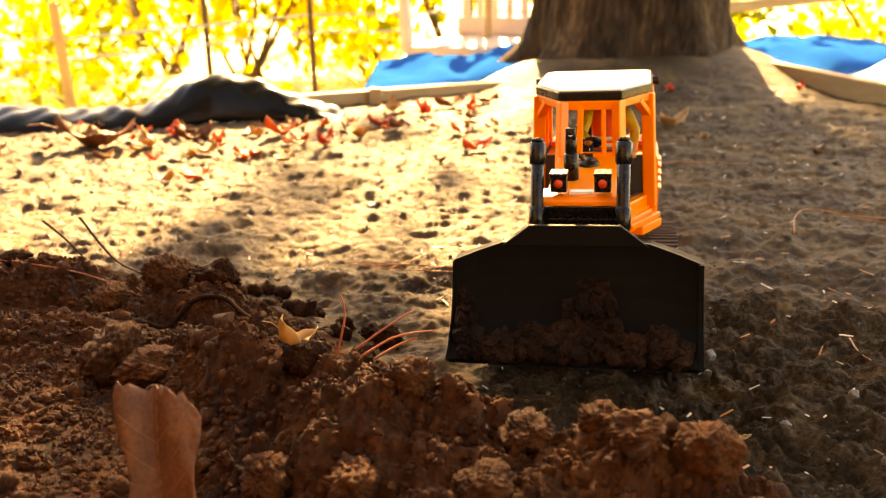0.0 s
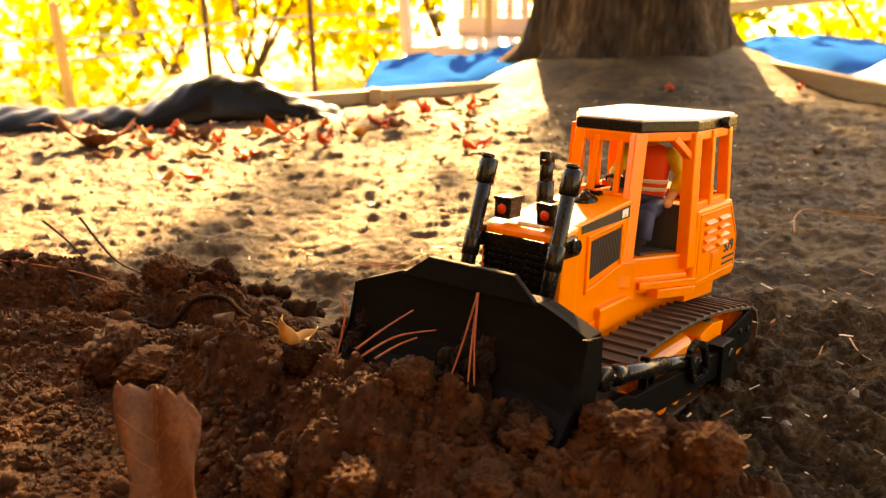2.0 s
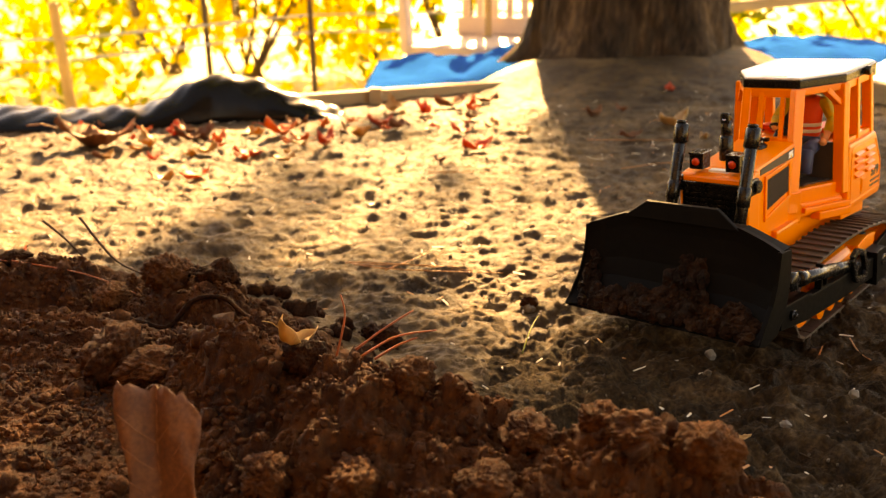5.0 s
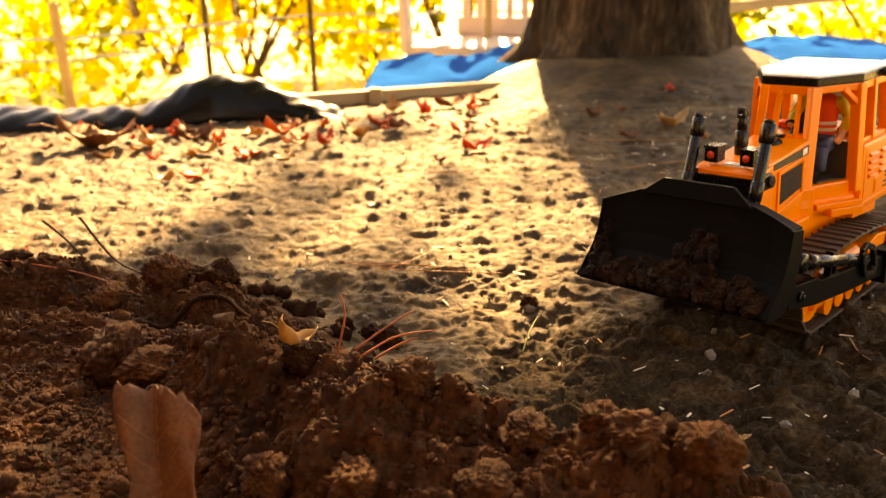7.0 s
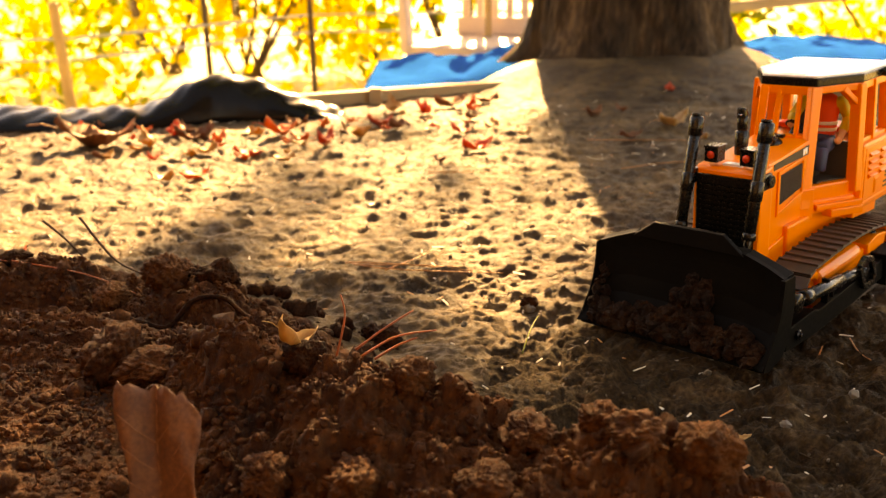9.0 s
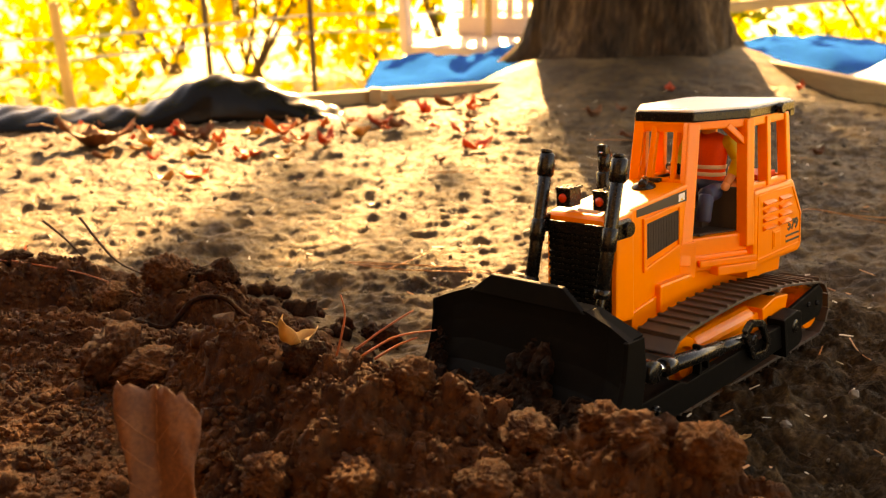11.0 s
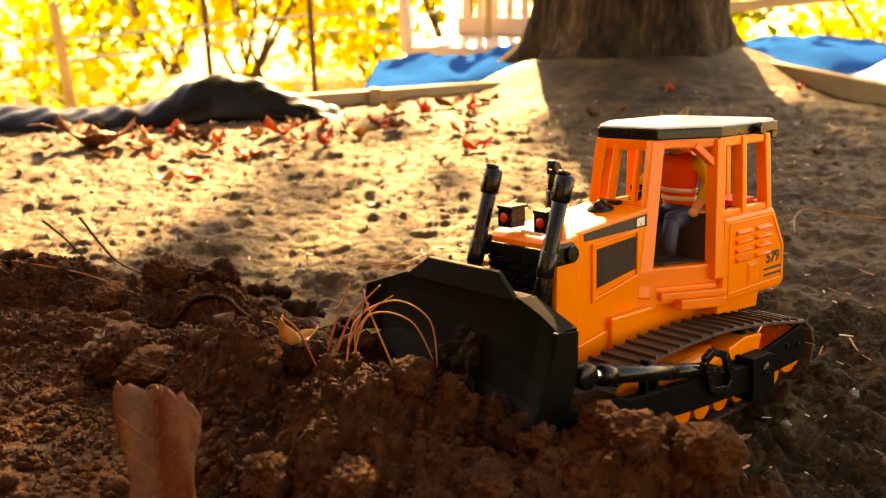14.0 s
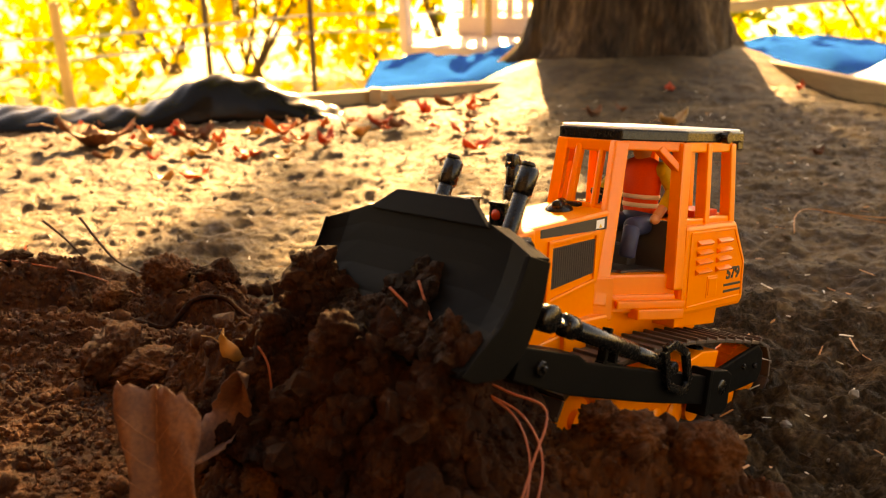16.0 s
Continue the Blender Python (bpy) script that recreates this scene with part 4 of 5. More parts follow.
def build_far_tree(x, y, seed, lean):
    """A tree added behind the yard, whose unseen crown shades the near ground."""
    base = on_ground(x, y)
    tree = empty("shade_tree", "slender leafy tree added behind the yard to shade the near ground", "tree")
    part("trunk", tube([(x, y, base - 0.1), (x + 0.03, y, 2.0), (x - 0.04, y, 4.5), (x, y, 6.8)], 0.09, 10, 0.4), DARKPOLE, tree)
    q = random.Random(seed)
    part("limb", joined(*[tube([(x, y, 4.2 + i * 0.25), (x + q.uniform(-0.7, 0.7), y + q.uniform(-0.6, 0.6), 4.9 + i * 0.25), (x + q.uniform(-1.3, 1.3), y + q.uniform(-1, 1), 5.5 + i * 0.2)], 0.03, 6, 0.3) for i in range(8)]), DARKPOLE, tree)

    def spot(r):
        lx, ly = x + lean + r.gauss(0, 0.95), y + r.gauss(0, 0.4)
        # the crown's lower rim is cut to the shade edge wanted on the ground
        rim = 0.93 - 0.30 * math.exp(-((lx - 0.50) / 0.11) ** 2) + 0.10 * math.sin(lx * 5.3) + 0.06 * math.sin(lx * 13) + 1.15 / (1 + math.exp(-(lx - 1.06) / 0.05))
        return (lx, ly, (ly - rim) * math.tan(SUN_ELEVATION) + 0.02 + (0.14 * r.random() if r.random() < 0.20 else 0.14 + 1.05 * r.random()))

    leaf_cloud("crown", 1050, spot, (0.07, 0.14), [LEAF_GREEN, LEAF_GOLD], tree, seed)
    # a few loose sprays hang lower and fleck the sunlight
    leaf_cloud("hanging_spray", 230, lambda r: (x + r.uniform(-0.9, 0.9), y + r.gauss(0, 0.3), (y - 1.0 - 1.1 * r.random()) * math.tan(SUN_ELEVATION)), (0.08, 0.17), [LEAF_GREEN], tree, seed + 9)


for i, (x, y, lean) in enumerate(((-1.3, 9.0, 0.3), (1.0, 9.2, -0.45), (2.6, 9.0, -1.1), (-2.9, 9.1, 0.0))):
    build_far_tree(x, y, 30 + i, lean)


def build_edging():
    for a, b, label in (((-0.36, 2.02), (0.215, 2.215), "weathered timber edging board along the bed"), ((0.80, 2.36), (1.02, 1.35), "weathered timber edging board with splintered face")):
        low = -0.012 if a[0] < 0 else 0.012
        bm = beam((a[0], a[1], low), (b[0], b[1], low), 0.032, 0.07, 0.004)
        part("edging_board", bm, TIMBER, None, label, False, "edging", "timber edging boards")
    post = part("edging_stake", box(-0.014, 0.014, -0.012, 0.012, -0.1, 0.03, 0.002), TIMBER, None, "short timber stake against the edging board", False, "stake")
    post.location = (-0.145, 2.065, 0)


build_edging()


def sheet(name, nu, nv, f, mat, label, category, thick=0.002):
    verts = [tuple(f(i / (nu - 1), j / (nv - 1))) for j in range(nv) for i in range(nu)]
    faces = [(j * nu + i, j * nu + i + 1, (j + 1) * nu + i + 1, (j + 1) * nu + i) for j in range(nv - 1) for i in range(nu - 1)]
    ob = mesh_object(name, verts, faces, mat, None, True)
    mod = ob.modifiers.new("thickness", "SOLIDIFY")
    mod.thickness = thick
    return tagged(ob, label, category)


def tarp_shape(u, v):
    """A long roll of black sheet over the bed's edge, with one peaked fold."""
    x = -1.25 + 1.04 * u
    y0 = 1.70 + 0.13 * u + 0.02 * math.sin(9 * u)
    h = 0.050 + 0.012 * math.sin(7 * u + 1)
    h += 0.046 * max(0, 1 - (0.76 - u) / 0.13 if u < 0.76 else 1 - (u - 0.76) / 0.24)
    h *= min(1, (1 - u) / 0.20) ** 0.8 if u > 0.80 else 1
    a = math.pi * v
    crease = (0.007 * abs(math.sin(21 * u + 5 * v)) + 0.005 * abs(math.sin(47 * u - 8 * v + 1)) + 0.003 * math.sin(90 * u + 14 * v)) * math.sin(a) - 0.004
    return (x + 0.01 * math.sin(5 * v + 12 * u), y0 + 0.09 - 0.10 * math.cos(a) * (0.6 + 0.4 * (1 - u)), -0.01 + (h + crease) * math.sin(a) ** 0.75)


sheet("plastic_sheet", 130, 24, tarp_shape, TARP, "crumpled shiny black plastic sheet over the bed's edge", "tarp")


def pool_shape(x0, x1, y0, h, seed, low=1.0):
    """A crumpled sheet lying in folds, lower at its near end by the share low."""
    def f(u, v):
        x = x0 + (x1 - x0) * u
        a = math.pi * v
        bump = 0.5 + 0.5 * float(fbm(np.array([u * 5.0 + seed]), np.array([v * 2.0 + seed]), 3, seed)[0]) * 1.6
        return (x, y0 + 0.35 - 0.38 * math.cos(a), -0.02 + h * bump * math.sin(a) ** 0.6 * min(1, u * 6, (1 - u) * 6 + 0.3) * (low + (1 - low) * u))
    return f


sheet("blue_tarp", 60, 20, pool_shape(-0.20, 0.45, 2.34, 0.125, 3, 0.3), BLUE, "crumpled bright blue plastic tarp behind the edging", "tarp")
sheet("blue_tarp", 60, 20, pool_shape(0.80, 1.55, 2.45, 0.085, 8), [BLUE], "crumpled bright blue plastic tarp behind the edging", "tarp")
sheet("pale_tarp", 50, 16, pool_shape(1.06, 2.3, 2.05, 0.075, 12), PALE, "pale sunlit plastic sheet beside the edging", "tarp")


def build_chair(x, y, turn):
    chair = empty("garden_chair", "sun-bleached moulded plastic garden chair", "chair")
    g = on_ground(x, y)
    for sx in (-1, 1):
        for sy in (-1, 1):
            part("leg", beam((sx * 0.25, sy * 0.22, 0), (sx * 0.21, sy * 0.2, 0.42), 0.06, 0.045, 0.006, up=(1, 0, 0)), CHAIR, chair)
        part("armrest", joined(beam((sx * 0.25, -0.24, 0.62), (sx * 0.25, 0.22, 0.64), 0.055, 0.025, 0.006), beam((sx * 0.24, -0.22, 0.40), (sx * 0.25, -0.22, 0.62), 0.05, 0.03, 0.006, up=(1, 0, 0))), CHAIR, chair)
    part("seat", box(-0.24, 0.24, -0.24, 0.22, 0.385, 0.43, 0.01), CHAIR, chair)
    part("apron", joined(box(-0.23, 0.23, -0.235, -0.215, 0.30, 0.39, 0.005), box(-0.25, -0.21, -0.2, 0.2, 0.30, 0.39, 0.005), box(0.21, 0.25, -0.2, 0.2, 0.30, 0.39, 0.005)), CHAIR, chair)
    back = part("backrest", box(-0.23, 0.23, 0.2, 0.225, 0.80, 0.86, 0.008), CHAIR, chair)
    part("lower_rail", box(-0.23, 0.23, 0.2, 0.225, 0.43, 0.5, 0.008), CHAIR, chair)
    for i in range(8):
        part("back_slat", box(-0.21 + i * 0.06, -0.18 + i * 0.06, 0.205, 0.22, 0.49, 0.81, 0.004), CHAIR, back)
    chair.matrix_basis = pose(x, y, g, 0, 0, turn)


build_chair(0.2, 3.35, -24)


def build_fence():
    fence = empty("wire_fence", "thin wire fence on wooden stakes behind the yard", "fence")
    def post(px, py, r, top, mat, lean=0.0):
        g = on_ground(px, py)
        part("post", rod((px, py, g - 0.1), (px + lean, py, top), r, 10, r * 0.9), mat, fence)
    post(-1.43, 3.55, 0.022, 0.17, POST, -0.02)
    post(-1.02, 4.1, 0.014, 0.9, DARKPOLE)
    post(-0.60, 4.4, 0.014, 0.9, DARKPOLE)
    post(0.188, 3.5, 0.0145, 0.28, POST)
    for z in (-0.05, 0.03):
        part("wire", tube([(-3.0, 3.75, z - 0.02), (-1.42, 3.57, z), (-0.6, 4.4, z + 0.02), (1.0, 4.6, z)], 0.006, 6, 1.0), STEEL, fence)
    part("rail", beam((0.95, 3.6, 0.08), (2.4, 3.4, 0.22), 0.05, 0.04, 0.004), TIMBER, fence, "pale slanting rail")


build_fence()


def build_sky_blockers():
    """Plain dark board walls, unseen, added behind and beside the camera to block sky light."""
    part("sky_blocker_south", box(-3.3, 0.9, -1.25, -1.15, -0.1, 3.6, 0.01), DARKPOLE, None, "unseen dark board wall added to block sky light behind the camera", False, "wall", "", "structure")
    part("sky_blocker_west", box(-3.4, -3.3, -1.25, 1.7, -0.1, 2.6, 0.01), DARKPOLE, None, "unseen dark board wall added to block sky light from the west", False, "wall", "", "structure")


build_sky_blockers()


# ---- small things on the ground ----
def clod_mesh(name, r, seed, mat, sub=3, rough=0.75):
    bm = bmesh.new()
    bmesh.ops.create_icosphere(bm, subdivisions=sub, radius=r)
    o = Vector((seed * 3.7, seed * 1.3, seed * 2.1))
    q = random.Random(seed)
    sx, sy, sz = q.uniform(0.8, 1.25), q.uniform(0.8, 1.2), q.uniform(0.6, 0.95)
    for v in bm.verts:
        d = v.co.normalized()
        k = 1 + 0.8 * rough * noise.noise(d * 1.6 + o) + 0.6 * rough * abs(noise.noise(d * 3.6 + o)) + 0.35 * rough * noise.noise(d * 8 + o) + 0.22 * rough * noise.noise(d * 19 + o)
        v.co = Vector((v.co.x * sx, v.co.y * sy, v.co.z * sz)) * k
    for f in bm.faces:
        f.smooth = True
    me = bpy.data.meshes.new(name)
    bm.to_mesh(me)
    bm.free()
    me.materials.append(mat)
    return me


def soil_pile(name, spots, mat, label, seed, sub=2, smooth=None):
    """Many clods joined into one mesh: spots of (x, y, z, radius)."""
    base = [clod_mesh("clod", 1.0, seed + i, mat, sub, 0.45 if sub > 2 else 0.75) for i in range(6)]
    data = []
    for me in base:
        co = np.empty(len(me.vertices) * 3)
        me.vertices.foreach_get("co", co)
        fa = np.array([p.vertices[:] for p in me.polygons])
        data.append((co.reshape(-1, 3), fa))
        bpy.data.meshes.remove(me)
    q = random.Random(seed)
    vs, fs, n = [], [], 0
    for x, y, z, r in spots:
        co, fa = q.choice(data)
        m = np.array(Euler((q.uniform(0, 6), q.uniform(0, 6), q.uniform(0, 6))).to_matrix())
        vs.append(co @ m.T * r + np.array([x, y, z]))
        fs.append(fa + n)
        n += len(co)
    ob = mesh_object(name, np.concatenate(vs).tolist(), np.concatenate(fs).tolist(), mat, None, sub > 1 if smooth is None else smooth)
    return tagged(ob, label, "soil", kind="stuff")


rnd = random.Random(21)


def crumbs(name, places, biggest, power, mat, label, seed, sub):
    q = random.Random(seed)
    spots = []
    for x, y, z in zip(*places):
        r = 0.0012 + biggest * q.random() ** power
        spots.append((float(x), float(y), float(z) + r * 0.15, r))
    return soil_pile(name, spots, mat, label, seed, sub)


crumbs("heap_crumbs", scatter(1100, 5, (-0.6, 0.24), (0.34, 0.95), (0.6, 1.0)), 0.0062, 5, CLOD, "loose reddish soil crumbs on the heap", 100, 2)
crumbs("heap_grains", scatter(9000, 15, (-0.5, 0.22), (0.36, 0.9), (0.7, 1.0)), 0.0022, 2, CLOD, "fine reddish soil grains on the heap", 120, 1)
crumbs("ground_crumbs", scatter(1500, 6, (-0.75, 0.75), (0.48, 1.9), (0.0, 0.3), 1.5), 0.0038, 6, CRUMB, "grey-brown soil crumbs scattered on packed ground", 140, 1)
crumbs("spilled_clods", scatter(130, 7, (-0.2, 0.25), (0.5, 0.85), (0.02, 0.5)), 0.010, 3, DAMP, "dark damp clods spilled beside the heap", 150, 2)


def clod(x, y, z, r, seed, mat, label, name="soil_clod"):
    ob = new(name, clod_mesh(name, r, seed, mat, 5, 0.42))
    ob.location = (x, y, z)
    return tagged(ob, label, "soil clod", "large clods on the heap")


for x, y, r, seed, mat in ((-0.235, 0.600, 0.024, 1, CLOD), (-0.205, 0.575, 0.016, 2, CLOD), (-0.30, 0.765, 0.016, 3, CLOD), (-0.205, 0.775, 0.020, 4, DAMP), (-0.252, 0.785, 0.018, 5, CLOD), (-0.41, 0.835, 0.011, 6, DAMP),
                           (-0.02, 0.485, 0.014, 7, CLOD), (0.045, 0.447, 0.014, 8, CLOD), (0.10, 0.425, 0.015, 9, CLOD), (0.085, 0.445, 0.011, 10, CLOD), (0.135, 0.41, 0.016, 11, CLOD), (-0.09, 0.53, 0.013, 12, DAMP),
                           (-0.05, 0.725, 0.012, 13, DAMP), (-0.065, 0.74, 0.009, 14, DAMP), (-0.13, 0.66, 0.013, 15, CLOD), (0.08, 0.80, 0.008, 16, DAMP), (-0.10, 0.44, 0.013, 17, CLOD), (-0.05, 0.425, 0.015, 18, CLOD), (0.02, 0.41, 0.014, 19, CLOD)):
    clod(x, y, on_ground(x, y) + r * 0.35, r, seed, mat, "rounded clod of reddish soil on the heap" if mat is CLOD else "dark damp clod of soil lying loose")


# ---- leaves, needles, twigs, chips ----
def leaf_mesh(name, length, width, lobes, curl, seed, mat, thick=0.0004):
    """A dry leaf: lobed outline about a midrib, cupped and curled, with thickness."""
    q = random.Random(seed)
    n = 26
    verts, faces = [], []
    for i in range(n + 1):
        t = i / n
        w = width * (math.sin(math.pi * min(1, t * 1.02)) ** 0.7) * (0.62 + 0.38 * abs(math.cos(math.pi * lobes * t)) ** 1.5) if lobes else width * math.sin(math.pi * t) ** 0.8
        for k in (-1, -0.5, 0, 0.5, 1):
            e = 1 + 0.12 * q.uniform(-1, 1)
            x, y = length * (t - 0.5) + abs(k) * 0.12 * length * (0.5 if lobes else 0.0), k * w * 0.5 * e
            z = curl * length * ((t - 0.5) ** 2 * 1.6 + 0.9 * abs(k) ** 1.5 * 0.25 + 0.10 * math.sin(9 * t + 4 * k + seed)) + q.uniform(-1, 1) * 0.01 * length
            verts.append((x, y, z))
    for i in range(n):
        for k in range(4):
            a = i * 5 + k
            faces.append((a, a + 1, a + 6, a + 5))
    me = bpy.data.meshes.new(name)
    me.from_pydata(verts, [], faces)
    me.polygons.foreach_set("use_smooth", np.ones(len(faces), bool))
    me.materials.append(mat)
    return me


def leaf(x, y, size, turn, tilt, seed, mat, label, width=0.6, lobes=3, curl=0.5, lift=None, group="fallen leaves", roll=0.0):
    ob = new("fallen_leaf", leaf_mesh("fallen_leaf", size, size * width, lobes, curl, seed, mat))
    mod = ob.modifiers.new("thickness", "SOLIDIFY")
    mod.thickness = 0.0006
    stalk = part("stalk", tube([(-size * 0.45, 0, curl * size * 0.3), (-size * 0.65, 0.01 * size, curl * size * 0.36), (-size * 0.85, 0.06 * size, curl * size * 0.3)], size * 0.014, 5, 0.7), mat, ob)
    ob.matrix_basis = pose(x, y, on_ground(x, y) + (0.004 if lift is None else lift), roll, tilt, turn)
    return tagged(ob, label, "leaf", group)


# the large curled leaf that stands upright in the near soil, and its pale neighbour
def build_upright_leaf():
    q = random.Random(3)
    nu, nv = 17, 24
    verts, faces = [], []
    rag = [0.93, 1.0, 0.985, 0.99, 0.96, 0.93, 0.92, 0.945, 0.93, 0.955, 0.96, 0.93, 0.90, 0.92, 0.88, 0.85, 0.80]
    for j in range(nv):
        v = j / (nv - 1)
        for i in range(nu):
            u = i / (nu - 1) * 2 - 1
            half = 0.0200 + 0.003 * math.sin(7 * v + 1) * abs(u) - 0.002 * v
            fold = 0.010 * abs(u + 0.15) ** 0.8 - 0.0016 * math.sin(6 * u + 3 * v) * v + 0.004 * float(fbm(np.array([u * 2.2 + 9]), np.array([v * 4.0 + 5]), 3, 5)[0])
            verts.append((u * half, -fold + 0.010 * v * v + 0.0006 * q.uniform(-1, 1), -0.03 + 0.102 * v * (1 - v * (1 - rag[i])) + 0.0008 * q.uniform(-1, 1)))
    for j in range(nv - 1):
        for i in range(nu - 1):
            k = j * nu + i
            faces.append((k, k + 1, k + nu + 1, k + nu))
    ob = mesh_object("fallen_leaf", verts, faces, LEAF_BROWN, None, True)
    mod = ob.modifiers.new("thickness", "SOLIDIFY")
    mod.thickness = 0.0006
    ribs = [tube([(-0.003, 0.0005, -0.03), (-0.003, 0.003, 0.03), (-0.001, 0.010, 0.066)], 0.0009, 6, 0.4)]
    for k in range(4):
        for e in (-1, 1):
            ribs.append(tube([(-0.003, 0.001 + 0.001 * k, -0.01 + 0.016 * k), (-0.003 + e * 0.008, -0.004 + 0.001 * k, 0.0 + 0.016 * k), (-0.003 + e * 0.015, -0.009 + 0.002 * k, 0.010 + 0.016 * k)], 0.0005, 5, 0.4))
    part("leaf_rib", joined(*ribs), LEAF_BROWN, ob)
    ob.matrix_basis = pose(-0.142, 0.398, 0.050, -4, -1, 4)
    return tagged(ob, "large curled brown leaf standing upright in the soil", "leaf")


UPRIGHT = build_upright_leaf()
SMALL_LEAF = leaf(-0.099, 0.532, 0.030, 40, 34, 9, LEAF_PALE, "small cupped pale leaf on the heap", 0.55, 0, 0.8, 0.014, "")
SWEPT_LEAF = leaf(-0.123, 0.462, 0.058, 40, -48, 15, LEAF_BROWN, "curled red-brown leaf swept up with the soil", 0.42, 0, 0.9, 0.02, "", 35)
for x, y, s, turn, mat, seed in ((0.062, 1.49, 0.055, 20, LEAF_RED, 11), (-0.40, 1.62, 0.05, 80, LEAF_RED, 12), (-0.62, 1.60, 0.13, 10, LEAF_BROWN, 13), (-0.52, 1.60, 0.07, 120, LEAF_PALE, 14),
                                 (-0.45, 1.66, 0.07, 200, LEAF_BROWN, 15), (-0.35, 1.70, 0.06, 300, LEAF_PALE, 16), (-0.30, 1.66, 0.06, 30, LEAF_RED, 17), (-0.28, 1.78, 0.06, 140, LEAF_BROWN, 18),
                                 (-0.20, 1.55, 0.055, 70, LEAF_RED, 19), (-0.15, 1.62, 0.06, 160, LEAF_PALE, 20), (-0.08, 1.66, 0.05, 250, LEAF_BROWN, 21), (0.02, 1.95, 0.07, 15, LEAF_BROWN, 22),
                                 (-0.03, 1.86, 0.05, 95, LEAF_RED, 23), (0.10, 2.0, 0.06, 190, LEAF_BROWN, 24), (-0.10, 1.92, 0.06, 280, LEAF_PALE, 25), (0.30, 1.78, 0.045, 40, LEAF_BROWN, 26),
                                 (0.36, 1.80, 0.03, 130, LEAF_BROWN, 27), (0.43, 1.66, 0.055, 10, LEAF_PALE, 28), (0.50, 1.98, 0.04, 80, LEAF_RED, 29), (0.33, 1.56, 0.04, 5, LEAF_BROWN, 30),
                                 (0.80, 2.02, 0.04, 60, LEAF_RED, 31), (0.15, 1.58, 0.03, 220, LEAF_PALE, 32), (-0.38, 1.36, 0.045, 20, LEAF_RED, 33), (-0.42, 1.34, 0.04, 170, LEAF_PALE, 34),
                                 (-0.55, 1.48, 0.03, 75, LEAF_PALE, 35), (-0.78, 1.56, 0.05, 60, LEAF_BROWN, 36), (-0.25, 1.42, 0.04, 210, LEAF_PALE, 37), (0.0, 1.40, 0.03, 120, LEAF_BROWN, 38),
                                 (0.60, 1.42, 0.025, 30, LEAF_BROWN, 39), (0.46, 1.56, 0.025, 100, LEAF_PALE, 40), (-0.48, 0.93, 0.05, 45, LEAF_RED, 41), (0.20, 0.545, 0.012, 0, LEAF_PALE, 42), (-0.33, 1.52, 0.05, 0, LEAF_RED, 43), (-0.12, 1.75, 0.055, 33, LEAF_RED, 44), (0.06, 1.80, 0.05, 66, LEAF_BROWN, 45), (-0.50, 1.70, 0.06, 95, LEAF_RED, 46)):
    word = {LEAF_RED: "curled red fallen leaf on the soil", LEAF_BROWN: "curled orange-brown fallen leaf on the soil", LEAF_PALE: "pale dry fallen leaf on the soil"}[mat]
    leaf(x, y, s, turn, rnd.uniform(-12, 12), seed, mat, word, rnd.uniform(0.5, 0.8), 3, rnd.uniform(0.4, 0.8))


q = random.Random(91)
for i in range(46):
    x, y = q.uniform(-0.75, 0.12), q.uniform(1.45, 1.98)
    mat = q.choice((LEAF_RED, LEAF_BROWN, LEAF_PALE, LEAF_RED))
    leaf(x, y, q.uniform(0.02, 0.045), q.uniform(0, 360), q.uniform(-20, 20), 200 + i, mat, {LEAF_RED: "curled red fallen leaf on the soil", LEAF_BROWN: "curled orange-brown fallen leaf on the soil", LEAF_PALE: "pale dry fallen leaf on the soil"}[mat], q.uniform(0.45, 0.8), 3, q.uniform(0.3, 0.8))


def needle(points, mat=NEEDLE, r=0.0007, name="pine_needle", label="dry orange-brown pine needle on the soil", group="pine needles"):
    """One long needle through points of (x, y, height over the ground)."""
    pts = [Vector((x, y, on_ground(x, y) + h)) for x, y, h in points]
    fine = []
    for i in range(len(pts) - 1):
        p0, p1, p2, p3 = pts[max(i - 1, 0)], pts[i], pts[i + 1], pts[min(i + 2, len(pts) - 1)]
        for k in range(5):
            t = k / 5
            fine.append(0.5 * ((2 * p1) + (p2 - p0) * t + (2 * p0 - 5 * p1 + 4 * p2 - p3) * t * t + (3 * p1 - p0 - 3 * p2 + p3) * t ** 3))
    fine.append(pts[-1])
    return part(name, tube(fine, r, 6, 0.55), mat, None, label, True, "pine needle" if "needle" in name else "twig", group)


for pts in (((-0.105, 0.925, 0.006), (-0.05, 0.875, 0.006), (0.06, 0.868, 0.005)), ((-0.10, 0.92, 0.008), (-0.04, 0.885, 0.010), (0.05, 0.878, 0.006)), ((-0.06, 0.882, 0.006), (-0.03, 0.905, 0.010), (-0.005, 0.945, 0.008)), ((-0.095, 0.915, 0.005), (-0.02, 0.88, 0.006), (0.03, 0.885, 0.004)),
            ((0.40, 0.985, 0.004), (0.418, 1.03, 0.012), (0.452, 1.06, 0.016), (0.52, 1.025, 0.008), (0.58, 1.0, 0.004)), ((0.452, 1.06, 0.016), (0.50, 1.04, 0.014), (0.60, 1.03, 0.005)),
            ((0.25, 1.53, 0.006), (0.33, 1.545, 0.008), (0.42, 1.53, 0.004)), ((0.27, 1.33, 0.006), (0.36, 1.345, 0.008), (0.46, 1.33, 0.004)), ((-0.02, 1.31, 0.006), (0.08, 1.32, 0.006), (0.14, 1.30, 0.005)), ((0.35, 0.72, 0.003), (0.345, 0.68, 0.004), (0.36, 0.63, 0.003))):
    needle(pts)
